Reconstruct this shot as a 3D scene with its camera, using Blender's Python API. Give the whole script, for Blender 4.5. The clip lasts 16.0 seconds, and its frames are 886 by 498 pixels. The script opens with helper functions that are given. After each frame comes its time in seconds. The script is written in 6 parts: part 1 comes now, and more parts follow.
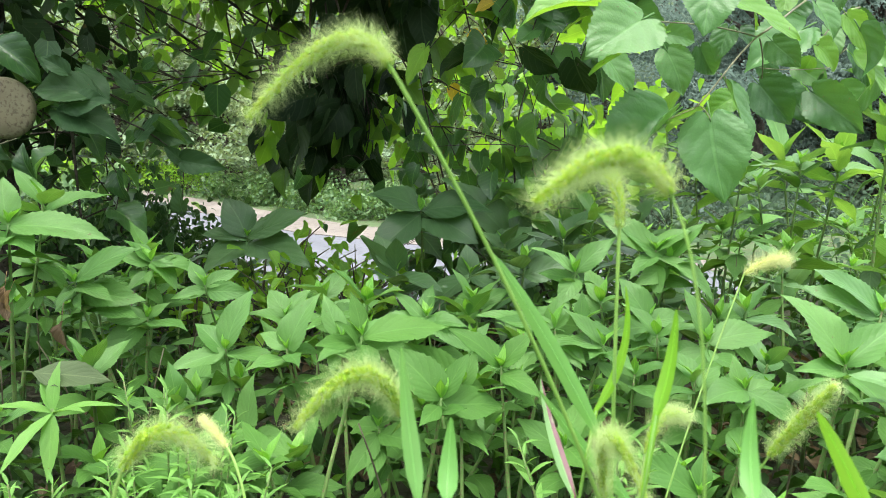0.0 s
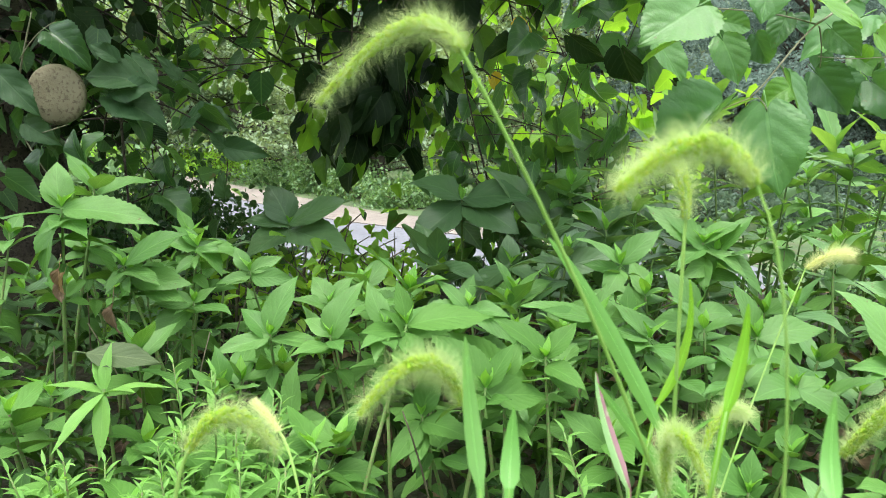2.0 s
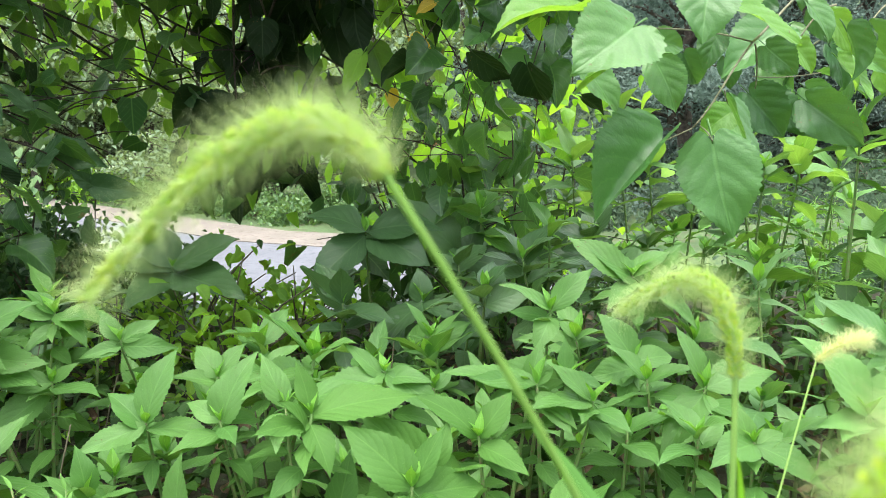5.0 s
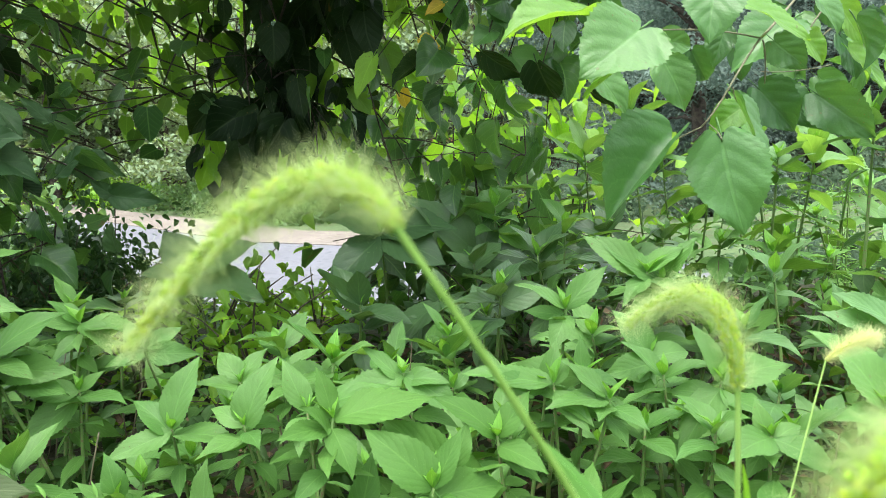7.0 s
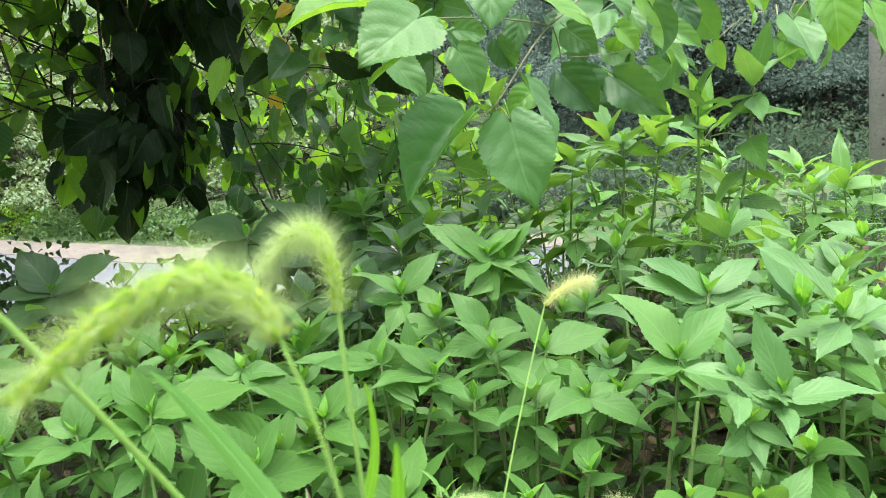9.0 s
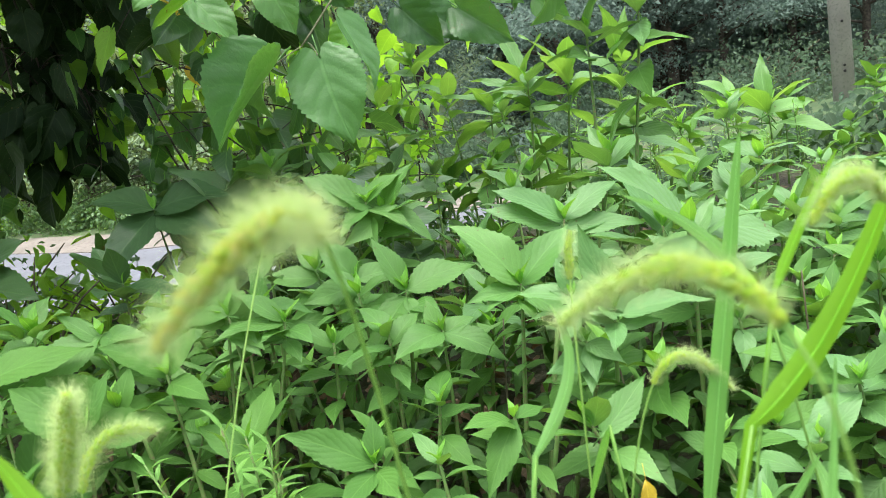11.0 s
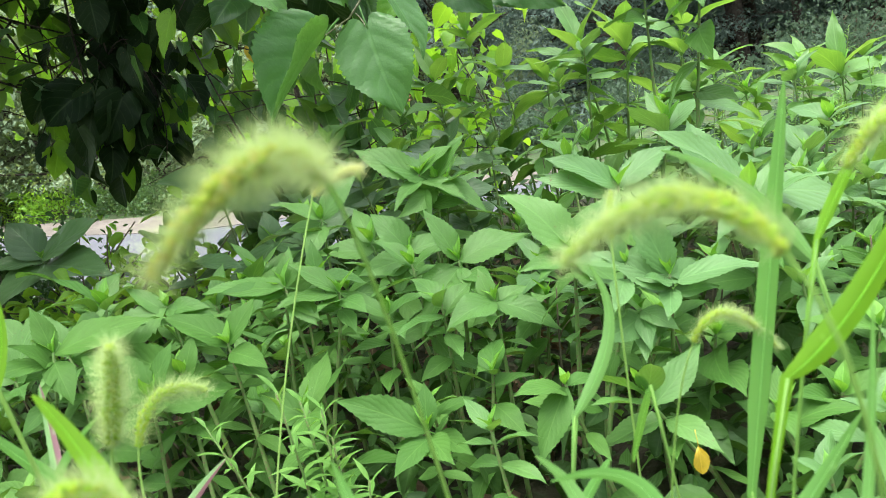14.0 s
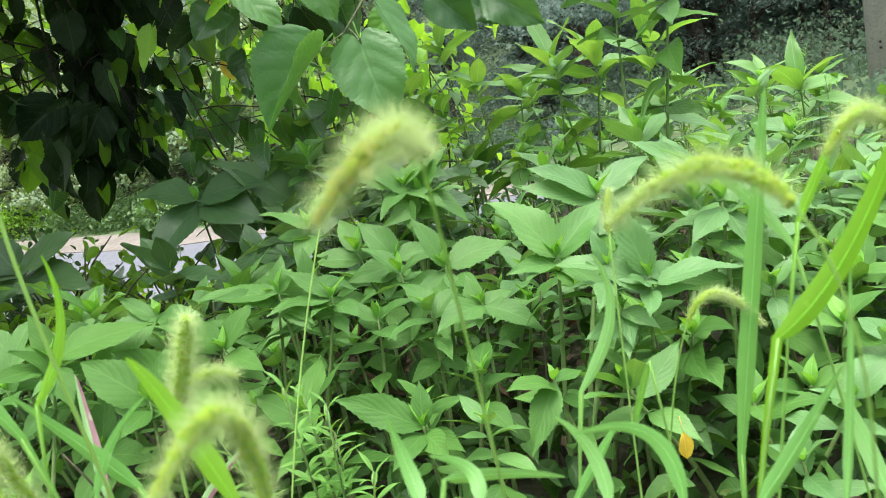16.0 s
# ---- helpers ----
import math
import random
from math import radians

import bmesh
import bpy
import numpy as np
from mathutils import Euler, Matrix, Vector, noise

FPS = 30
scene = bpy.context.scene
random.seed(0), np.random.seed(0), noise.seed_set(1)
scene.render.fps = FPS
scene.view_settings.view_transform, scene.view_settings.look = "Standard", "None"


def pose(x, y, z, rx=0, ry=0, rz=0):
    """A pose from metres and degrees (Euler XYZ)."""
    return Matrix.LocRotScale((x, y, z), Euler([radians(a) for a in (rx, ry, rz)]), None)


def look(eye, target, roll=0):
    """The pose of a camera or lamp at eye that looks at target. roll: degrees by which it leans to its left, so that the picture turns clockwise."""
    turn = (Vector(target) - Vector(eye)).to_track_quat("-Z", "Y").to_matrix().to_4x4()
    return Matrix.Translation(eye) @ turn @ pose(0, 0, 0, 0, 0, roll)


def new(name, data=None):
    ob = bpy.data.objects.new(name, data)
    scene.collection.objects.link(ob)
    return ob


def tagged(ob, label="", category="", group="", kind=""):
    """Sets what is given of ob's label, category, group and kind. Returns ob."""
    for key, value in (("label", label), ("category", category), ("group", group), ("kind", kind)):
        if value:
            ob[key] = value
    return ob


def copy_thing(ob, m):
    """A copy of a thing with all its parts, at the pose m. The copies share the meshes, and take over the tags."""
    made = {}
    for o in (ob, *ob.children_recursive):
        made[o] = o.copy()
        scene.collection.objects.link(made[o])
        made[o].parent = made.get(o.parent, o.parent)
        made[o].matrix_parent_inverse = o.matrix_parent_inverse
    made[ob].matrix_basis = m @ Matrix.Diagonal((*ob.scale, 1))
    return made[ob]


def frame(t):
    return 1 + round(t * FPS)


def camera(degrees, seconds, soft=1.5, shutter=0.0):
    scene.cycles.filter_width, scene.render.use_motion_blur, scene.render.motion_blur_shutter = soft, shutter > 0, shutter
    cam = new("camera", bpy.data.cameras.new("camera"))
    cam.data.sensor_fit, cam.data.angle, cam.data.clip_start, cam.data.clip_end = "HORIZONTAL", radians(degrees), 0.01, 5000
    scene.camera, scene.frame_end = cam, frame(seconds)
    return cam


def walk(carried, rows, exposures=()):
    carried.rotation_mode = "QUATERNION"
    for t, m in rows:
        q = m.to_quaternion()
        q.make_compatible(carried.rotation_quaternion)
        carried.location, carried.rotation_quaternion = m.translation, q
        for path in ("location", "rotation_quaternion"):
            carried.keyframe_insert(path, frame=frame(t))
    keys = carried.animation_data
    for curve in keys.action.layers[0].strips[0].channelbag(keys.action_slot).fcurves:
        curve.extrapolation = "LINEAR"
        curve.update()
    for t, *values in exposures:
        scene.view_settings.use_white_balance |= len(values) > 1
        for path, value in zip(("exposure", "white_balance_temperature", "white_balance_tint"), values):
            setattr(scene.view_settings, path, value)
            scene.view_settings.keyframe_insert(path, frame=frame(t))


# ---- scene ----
cam = camera(62.6, 16.0, soft=0.5)
PATH = [
    (0, (0.026, 0.039, 0.641), (0.004, 2.014, 0.332), -0.1),
    (0.5, (0.02, 0.033, 0.643), (-0.037, 2.007, 0.327), -0.1),
    (1, (0.014, 0.036, 0.644), (-0.071, 2.008, 0.321), 0.1),
    (1.5, (0.009, 0.042, 0.641), (-0.094, 2.013, 0.317), 0.3),
    (2, (0.012, 0.042, 0.64), (-0.106, 2.01, 0.302), 0.3),
    (2.5, (0.008, 0.038, 0.645), (-0.115, 2.002, 0.291), 0.7),
    (3, (0.009, 0.039, 0.639), (-0.109, 2.002, 0.278), 0.5),
    (3.5, (0.018, 0.067, 0.662), (0.094, 2.036, 0.319), 0.9),
    (4, (0.006, 0.136, 0.673), (0.13, 2.108, 0.361), -1.1),
    (4.2, (-0.003, 0.157, 0.678), (0.132, 2.129, 0.371), -1.3),
    (6.3, (0.008, 0.216, 0.677), (0.138, 2.173, 0.338), -2.6),
    (6.5, (0.008, 0.209, 0.682), (0.131, 2.176, 0.342), -2.9),
    (7, (0.002, 0.191, 0.69), (0.106, 2.16, 0.36), -3.5),
    (7.5, (0.006, 0.183, 0.688), (0.106, 2.155, 0.374), -4.0),
    (8, (0.033, 0.175, 0.679), (0.125, 2.149, 0.373), -4.9),
    (8.5, (0.059, 0.162, 0.67), (0.22, 2.132, 0.363), -5.5),
    (9, (0.113, 0.144, 0.66), (0.449, 2.087, 0.329), -6.2),
    (9.5, (0.182, 0.133, 0.648), (0.585, 2.06, 0.293), -8.6),
    (10, (0.24, 0.12, 0.631), (0.645, 2.041, 0.25), -9.9),
    (10.2, (0.259, 0.116, 0.622), (0.662, 2.035, 0.229), -10.2),
    (12.3, (0.294, 0.107, 0.595), (0.55, 2.037, 0.134), -12.0),
    (12.5, (0.294, 0.106, 0.594), (0.539, 2.037, 0.135), -12.1),
    (13, (0.29, 0.11, 0.594), (0.5, 2.042, 0.123), -12.6),
    (13.5, (0.292, 0.11, 0.593), (0.475, 2.045, 0.123), -13.0),
    (14, (0.296, 0.106, 0.593), (0.473, 2.044, 0.13), -12.9),
    (14.5, (0.304, 0.103, 0.591), (0.488, 2.042, 0.135), -13.2),
    (15, (0.307, 0.098, 0.588), (0.54, 2.033, 0.138), -13.2),
    (15.5, (0.288, 0.082, 0.587), (0.548, 2.013, 0.136), -13.0),
    (16, (0.263, 0.073, 0.594), (0.535, 2.005, 0.155), -12.7),
]
walk(cam, [(t, look(eye, target, roll)) for t, eye, target, roll in PATH], [(0.0, 1.47), (3.0, 1.47), (4.0, 1.54), (8.5, 1.53), (9.5, 1.38), (10.2, 1.36), (12.5, 1.32), (16.0, 1.32)])

# ---- lens, daylight ----
cam.data.dof.use_dof = True
cam.data.dof.focus_distance = 1.4
cam.data.dof.aperture_fstop = 18.0

world = bpy.data.worlds.new("world")
scene.world = world
world.use_nodes = True
wn, wl = world.node_tree.nodes, world.node_tree.links
sky = wn.new("ShaderNodeTexSky")
sky.sky_type = "NISHITA"
sky.sun_disc = False
sky.sun_elevation = radians(80)
sky.sun_rotation = radians(200)
sky.dust_density = 4.0
soft_sky = wn.new("ShaderNodeHueSaturation")
soft_sky.inputs["Saturation"].default_value = 0.35
wl.new(sky.outputs[0], soft_sky.inputs["Color"])
wl.new(soft_sky.outputs[0], wn["Background"].inputs[0])
wn["Background"].inputs[1].default_value = 0.23

sun_data = bpy.data.lights.new("sun", "SUN")
sun_data.energy = 1.35
sun_data.angle = radians(60)
sun_data.color = (1.0, 0.97, 0.92)
sun = new("sun", sun_data)
sun.matrix_world = look((0.4, 1.0, 6.0), (0.2, 1.0, 0.0))

# ---- materials ----
def nodes_of(name, rough=0.6, spec=0.4):
    m = bpy.data.materials.new(name)
    m.use_nodes = True
    n, l = m.node_tree.nodes, m.node_tree.links
    b = n["Principled BSDF"]
    b.inputs["Roughness"].default_value = rough
    b.inputs["Specular IOR Level"].default_value = spec
    return m, n, l, b


def math_node(n, l, op, a, b=None, c=None):
    x = n.new("ShaderNodeMath")
    x.operation = op
    for i, v in enumerate((a, b, c)):
        if v is None:
            continue
        if isinstance(v, (int, float)):
            x.inputs[i].default_value = v
        else:
            l.new(v, x.inputs[i])
    return x.outputs[0]


def mix_colour(n, l, f, a, b, blend="MIX"):
    x = n.new("ShaderNodeMix")
    x.data_type, x.blend_type = "RGBA", blend
    for i, v in ((0, f), (6, a), (7, b)):
        if isinstance(v, (int, float)):
            x.inputs[i].default_value = v
        elif isinstance(v, tuple):
            x.inputs[i].default_value = (*v, 1)
        else:
            l.new(v, x.inputs[i])
    return x.outputs[2]


def leaf_material(name, dark, light, rough=0.45, spec=0.4, glow=0.45, veins=7.0, vein_strength=0.5, spots=0.25, tint=(1.5, 1.35, 0.6), edge=None, relief=0.16, net_strength=1.0):
    """Leaf: two greens by chance, lighter midrib, side veins in relief, blemishes; light passes through it."""
    m, n, l, b = nodes_of(name, rough, spec)
    uv = n.new("ShaderNodeUVMap")
    sep = n.new("ShaderNodeSeparateXYZ")
    l.new(uv.outputs[0], sep.inputs[0])
    across = math_node(n, l, "ABSOLUTE", math_node(n, l, "SUBTRACT", sep.outputs[0], 0.5))
    geo, info = n.new("ShaderNodeNewGeometry"), n.new("ShaderNodeObjectInfo")
    rnd = math_node(n, l, "FRACT", math_node(n, l, "ADD", geo.outputs["Random Per Island"], info.outputs["Random"]))
    base = mix_colour(n, l, rnd, dark, light)
    tex = n.new("ShaderNodeTexCoord")
    big = n.new("ShaderNodeTexNoise")
    big.inputs["Scale"].default_value, big.inputs["Detail"].default_value = 3.0, 3.0
    l.new(tex.outputs["Object"], big.inputs["Vector"])
    blotch = n.new("ShaderNodeMapRange")
    blotch.inputs[1].default_value, blotch.inputs[2].default_value = 0.35, 0.75
    l.new(big.outputs[0], blotch.inputs[0])
    base = mix_colour(n, l, math_node(n, l, "MULTIPLY", blotch.outputs[0], spots), base, tuple(0.62 * c for c in dark))
    # side veins run forward from the midrib
    v = math_node(n, l, "SUBTRACT", sep.outputs[1], math_node(n, l, "MULTIPLY", across, 0.8))
    saw = math_node(n, l, "ABSOLUTE", math_node(n, l, "SUBTRACT", math_node(n, l, "FRACT", math_node(n, l, "MULTIPLY", v, veins)), 0.5))
    side = n.new("ShaderNodeMapRange")
    side.inputs[1].default_value, side.inputs[2].default_value = 0.10, 0.0
    l.new(saw, side.inputs[0])
    rib = n.new("ShaderNodeMapRange")
    rib.inputs[1].default_value, rib.inputs[2].default_value = 0.035, 0.008
    l.new(across, rib.inputs[0])
    vein = math_node(n, l, "MAXIMUM", math_node(n, l, "MULTIPLY", side.outputs[0], 0.45), rib.outputs[0])
    base = mix_colour(n, l, math_node(n, l, "MULTIPLY", vein, vein_strength), base, tuple(min(1, 1.5 * c + 0.03) for c in light))
    if edge:
        rim = n.new("ShaderNodeMapRange")
        rim.inputs[1].default_value, rim.inputs[2].default_value = 0.50, 0.62
        l.new(sep.outputs[0], rim.inputs[0])
        base = mix_colour(n, l, rim.outputs[0], base, edge)
    l.new(base, b.inputs["Base Color"])
    fine = n.new("ShaderNodeTexNoise")
    fine.inputs["Scale"].default_value = 60.0
    l.new(tex.outputs["Object"], fine.inputs["Vector"])
    speck = n.new("ShaderNodeMapRange")
    speck.inputs[1].default_value, speck.inputs[2].default_value = 0.70, 0.76
    l.new(fine.outputs[0], speck.inputs[0])
    base = mix_colour(n, l, math_node(n, l, "MULTIPLY", speck.outputs[0], 0.35), base, tuple(min(1, 0.12 + 1.2 * c) for c in light))
    # brown blemishes on some leaves
    rust = n.new("ShaderNodeTexNoise")
    rust.inputs["Scale"].default_value = 17.0
    l.new(tex.outputs["Object"], rust.inputs["Vector"])
    rusty = n.new("ShaderNodeMapRange")
    rusty.inputs[1].default_value, rusty.inputs[2].default_value = 0.69, 0.74
    l.new(rust.outputs[0], rusty.inputs[0])
    some = math_node(n, l, "MULTIPLY", math_node(n, l, "GREATER_THAN", rnd, 0.55), 0.75 * net_strength)
    base = mix_colour(n, l, math_node(n, l, "MULTIPLY", rusty.outputs[0], some), base, (0.16, 0.12, 0.05))
    # fine net of small veins
    scale_uv = n.new("ShaderNodeVectorMath")
    scale_uv.operation = "MULTIPLY"
    scale_uv.inputs[1].default_value = (15.0, 30.0, 1.0)
    l.new(uv.outputs[0], scale_uv.inputs[0])
    cells = n.new("ShaderNodeTexVoronoi")
    cells.feature, cells.voronoi_dimensions = "DISTANCE_TO_EDGE", "2D"
    cells.inputs["Scale"].default_value = 1.0
    l.new(scale_uv.outputs[0], cells.inputs["Vector"])
    net = n.new("ShaderNodeMapRange")
    net.inputs[1].default_value, net.inputs[2].default_value, net.inputs[3].default_value, net.inputs[4].default_value = 0.0, 0.16, 0.12 * net_strength, 0.0
    l.new(cells.outputs["Distance"], net.inputs[0])
    base = mix_colour(n, l, net.outputs[0], base, tuple(0.5 * c for c in dark))
    l.new(base, b.inputs["Base Color"])
    pillow = n.new("ShaderNodeMapRange")
    pillow.interpolation_type = "SMOOTHSTEP"
    pillow.inputs[1].default_value, pillow.inputs[2].default_value = 0.0, 0.42
    l.new(saw, pillow.inputs[0])
    puckers = math_node(n, l, "ADD", pillow.outputs[0], math_node(n, l, "MULTIPLY", net.outputs[0], -0.8))
    height = math_node(n, l, "ADD", math_node(n, l, "ADD", math_node(n, l, "MULTIPLY", rib.outputs[0], -1.0), puckers), math_node(n, l, "MULTIPLY", fine.outputs[0], 0.15))
    bump = n.new("ShaderNodeBump")
    bump.inputs["Strength"].default_value, bump.inputs["Distance"].default_value = relief, 0.003
    l.new(height, bump.inputs["Height"])
    l.new(bump.outputs[0], b.inputs["Normal"])
    tr = n.new("ShaderNodeBsdfTranslucent")
    l.new(mix_colour(n, l, 1.0, base, tint, "MULTIPLY"), tr.inputs[0])
    mix = n.new("ShaderNodeMixShader")
    mix.inputs[0].default_value = glow
    l.new(b.outputs[0], mix.inputs[1])
    l.new(tr.outputs[0], mix.inputs[2])
    l.new(mix.outputs[0], n["Material Output"].inputs[0])
    return m


def noisy_material(name, a, b_, scale=8.0, rough=0.85, bump_d=0.01, third=None, spec=0.3, detail=8.0):
    m, n, l, b = nodes_of(name, rough, spec)
    tex = n.new("ShaderNodeTexCoord")
    big = n.new("ShaderNodeTexNoise")
    big.inputs["Scale"].default_value, big.inputs["Detail"].default_value = scale, detail
    l.new(tex.outputs["Object"], big.inputs["Vector"])
    small = n.new("ShaderNodeTexNoise")
    small.inputs["Scale"].default_value, small.inputs["Detail"].default_value = scale * 9, 6.0
    l.new(tex.outputs["Object"], small.inputs["Vector"])
    ramp = n.new("ShaderNodeMapRange")
    ramp.inputs[1].default_value, ramp.inputs[2].default_value = 0.35, 0.65
    l.new(big.outputs[0], ramp.inputs[0])
    col = mix_colour(n, l, ramp.outputs[0], a, b_)
    if third:
        r2 = n.new("ShaderNodeMapRange")
        r2.inputs[1].default_value, r2.inputs[2].default_value = 0.52, 0.66
        l.new(small.outputs[0], r2.inputs[0])
        col = mix_colour(n, l, r2.outputs[0], col, third)
    l.new(col, b.inputs["Base Color"])
    bump = n.new("ShaderNodeBump")
    bump.inputs["Strength"].default_value, bump.inputs["Distance"].default_value = 0.6, bump_d
    l.new(small.outputs[0], bump.inputs["Height"])
    l.new(bump.outputs[0], b.inputs["Normal"])
    return m


def soft_material(name, a, b_, glow=0.5, rough=0.6):
    """Fine plant tissue: bristles, spikelets, stems."""
    m, n, l, b = nodes_of(name, rough, 0.2)
    geo, info = n.new("ShaderNodeNewGeometry"), n.new("ShaderNodeObjectInfo")
    rnd = math_node(n, l, "FRACT", math_node(n, l, "ADD", geo.outputs["Random Per Island"], info.outputs["Random"]))
    col = mix_colour(n, l, rnd, a, b_)
    l.new(col, b.inputs["Base Color"])
    tr = n.new("ShaderNodeBsdfTranslucent")
    l.new(col, tr.inputs[0])
    mix = n.new("ShaderNodeMixShader")
    mix.inputs[0].default_value = glow
    l.new(b.outputs[0], mix.inputs[1])
    l.new(tr.outputs[0], mix.inputs[2])
    l.new(mix.outputs[0], n["Material Output"].inputs[0])
    return m


LEAF = leaf_material("sunflower_leaf", (0.074, 0.194, 0.038), (0.124, 0.284, 0.056), rough=0.52, spec=0.20, glow=0.28, veins=7.0, vein_strength=0.22)
# weeds under the tree: its shade is put into this darker green
LEAF_SHADED = leaf_material("shade_dark_leaf", (0.064, 0.146, 0.054), (0.114, 0.228, 0.082), rough=0.36, spec=0.50, glow=0.3, veins=6.0, vein_strength=0.2)
# lower, older leaves; shade in the gaps further darkens this green
LEAF_LOW = leaf_material("undergrowth_shade_leaf", (0.030, 0.084, 0.019), (0.066, 0.160, 0.032), rough=0.5, spec=0.22, glow=0.25, veins=6.0, vein_strength=0.2)
# bright saplings and bushes; in the tree this colour also paints backlight
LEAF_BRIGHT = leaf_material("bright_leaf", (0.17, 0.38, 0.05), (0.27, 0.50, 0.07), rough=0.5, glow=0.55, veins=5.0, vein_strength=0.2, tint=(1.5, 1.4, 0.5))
LEAF_FRESH = leaf_material("fresh_leaf", (0.14, 0.33, 0.065), (0.20, 0.42, 0.09), rough=0.5, glow=0.35, veins=4.0, spots=0.1, vein_strength=0.2)
LEAF_YOUNG = leaf_material("young_leaf", (0.16, 0.40, 0.06), (0.22, 0.48, 0.08), rough=0.5, glow=0.4, veins=6.0, spots=0.1)
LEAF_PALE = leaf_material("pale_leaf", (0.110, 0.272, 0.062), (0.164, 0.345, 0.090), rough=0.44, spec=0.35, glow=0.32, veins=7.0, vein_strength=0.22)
LEAF_MINT = leaf_material("powdery_leaf", (0.114, 0.270, 0.083), (0.168, 0.338, 0.114), rough=0.44, spec=0.4, glow=0.32, veins=7.0, vein_strength=0.22)
LEAF_TALL = leaf_material("tall_weed_leaf", (0.125, 0.295, 0.074), (0.200, 0.395, 0.118), rough=0.42, spec=0.4, glow=0.42, veins=8.0, vein_strength=0.25, tint=(1.6, 1.4, 0.5))
MULBERRY = leaf_material("mulberry_leaf", (0.046, 0.130, 0.040), (0.10, 0.235, 0.062), rough=0.30, spec=0.75, glow=0.42, veins=6.0, tint=(1.8, 1.6, 0.7))
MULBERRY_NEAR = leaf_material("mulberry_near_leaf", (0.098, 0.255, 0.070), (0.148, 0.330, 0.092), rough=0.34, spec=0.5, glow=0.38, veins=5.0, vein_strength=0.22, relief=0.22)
# near leaf again, with shade put into a darker green
MULBERRY_DEEP = leaf_material("shade_deep_mulberry_leaf", (0.045, 0.135, 0.042), (0.080, 0.20, 0.060), rough=0.32, spec=0.5, glow=0.35, veins=5.0, vein_strength=0.22, relief=0.25)
# near leaf again, light coming through put into a yellower green
MULBERRY_LIT = leaf_material("lit_mulberry_leaf", (0.15, 0.36, 0.060), (0.21, 0.44, 0.085), rough=0.36, spec=0.45, glow=0.45, veins=5.0, vein_strength=0.22, tint=(1.6, 1.4, 0.45), relief=0.22)
# mulberry green dulled in colour for the shade by the trunk
MULBERRY_DULL = leaf_material("shade_dull_mulberry_leaf", (0.048, 0.118, 0.046), (0.076, 0.158, 0.060), rough=0.46, spec=0.26, glow=0.35, veins=5.0, vein_strength=0.25, relief=0.25)
# mulberry leaf with the backlight put into an olive green
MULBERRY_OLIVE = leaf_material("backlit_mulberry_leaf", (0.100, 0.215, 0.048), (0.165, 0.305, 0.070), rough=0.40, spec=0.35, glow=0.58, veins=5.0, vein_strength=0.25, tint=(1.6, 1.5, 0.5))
# near-black green: the shade inside the tree is in this colour
MULBERRY_SHADE = leaf_material("shade_black_mulberry_leaf", (0.013, 0.032, 0.013), (0.030, 0.060, 0.022), rough=0.45, spec=0.16, glow=0.25, veins=6.0, tint=(1.9, 1.7, 0.5))
BUSH = leaf_material("bush_leaf", (0.075, 0.165, 0.065), (0.135, 0.245, 0.090), rough=0.5, glow=0.35, veins=5.0)
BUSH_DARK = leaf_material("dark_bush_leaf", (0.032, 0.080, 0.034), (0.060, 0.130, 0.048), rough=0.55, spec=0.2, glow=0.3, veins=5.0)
# distance haze is put into this pale bluish leaf colour
FOREST = leaf_material("hazy_forest_leaf", (0.130, 0.190, 0.160), (0.165, 0.225, 0.188), rough=0.9, spec=0.05, glow=0.5, veins=5.0, spots=0.05, tint=(1.0, 1.05, 1.0), net_strength=0.0)
# light trees across the road, paled in colour for haze
FOREST_LIGHT = leaf_material("hazy_light_forest_leaf", (0.125, 0.205, 0.110), (0.200, 0.285, 0.158), rough=0.6, glow=0.3, veins=5.0, net_strength=0.0)
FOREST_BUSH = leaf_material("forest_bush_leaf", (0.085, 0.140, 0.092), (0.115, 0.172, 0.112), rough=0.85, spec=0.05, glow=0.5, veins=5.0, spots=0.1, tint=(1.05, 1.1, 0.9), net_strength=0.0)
YELLOW = leaf_material("yellow_leaf", (0.58, 0.40, 0.04), (0.70, 0.52, 0.07), rough=0.5, glow=0.35, veins=5.0)
BROWN = leaf_material("withered_leaf", (0.085, 0.060, 0.034), (0.19, 0.130, 0.075), rough=0.8, glow=0.15, veins=5.0)
TAN = leaf_material("dead_leaf", (0.13, 0.085, 0.045), (0.34, 0.23, 0.105), rough=0.8, glow=0.2, veins=5.0, spots=0.6, relief=0.3)
FADING = leaf_material("fading_leaf", (0.060, 0.105, 0.032), (0.082, 0.122, 0.040), rough=0.6, glow=0.2, veins=7.0)
BLADE = leaf_material("grass_blade", (0.17, 0.43, 0.10), (0.25, 0.51, 0.17), rough=0.38, glow=0.5, veins=0.5, spots=0.1, net_strength=0.0)
# blade copy with light from behind put into a yellower green
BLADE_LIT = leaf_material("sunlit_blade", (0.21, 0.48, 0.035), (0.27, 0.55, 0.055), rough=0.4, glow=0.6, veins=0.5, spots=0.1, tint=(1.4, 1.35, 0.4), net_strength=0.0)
BLADE_RED = leaf_material("reddened_blade", (0.20, 0.38, 0.14), (0.24, 0.42, 0.18), rough=0.45, glow=0.35, veins=0.5, spots=0.2, edge=(0.24, 0.12, 0.14), net_strength=0.0)
STEM = noisy_material("green_stem", (0.12, 0.24, 0.06), (0.19, 0.30, 0.09), 30.0, 0.6, 0.001, (0.20, 0.17, 0.09))
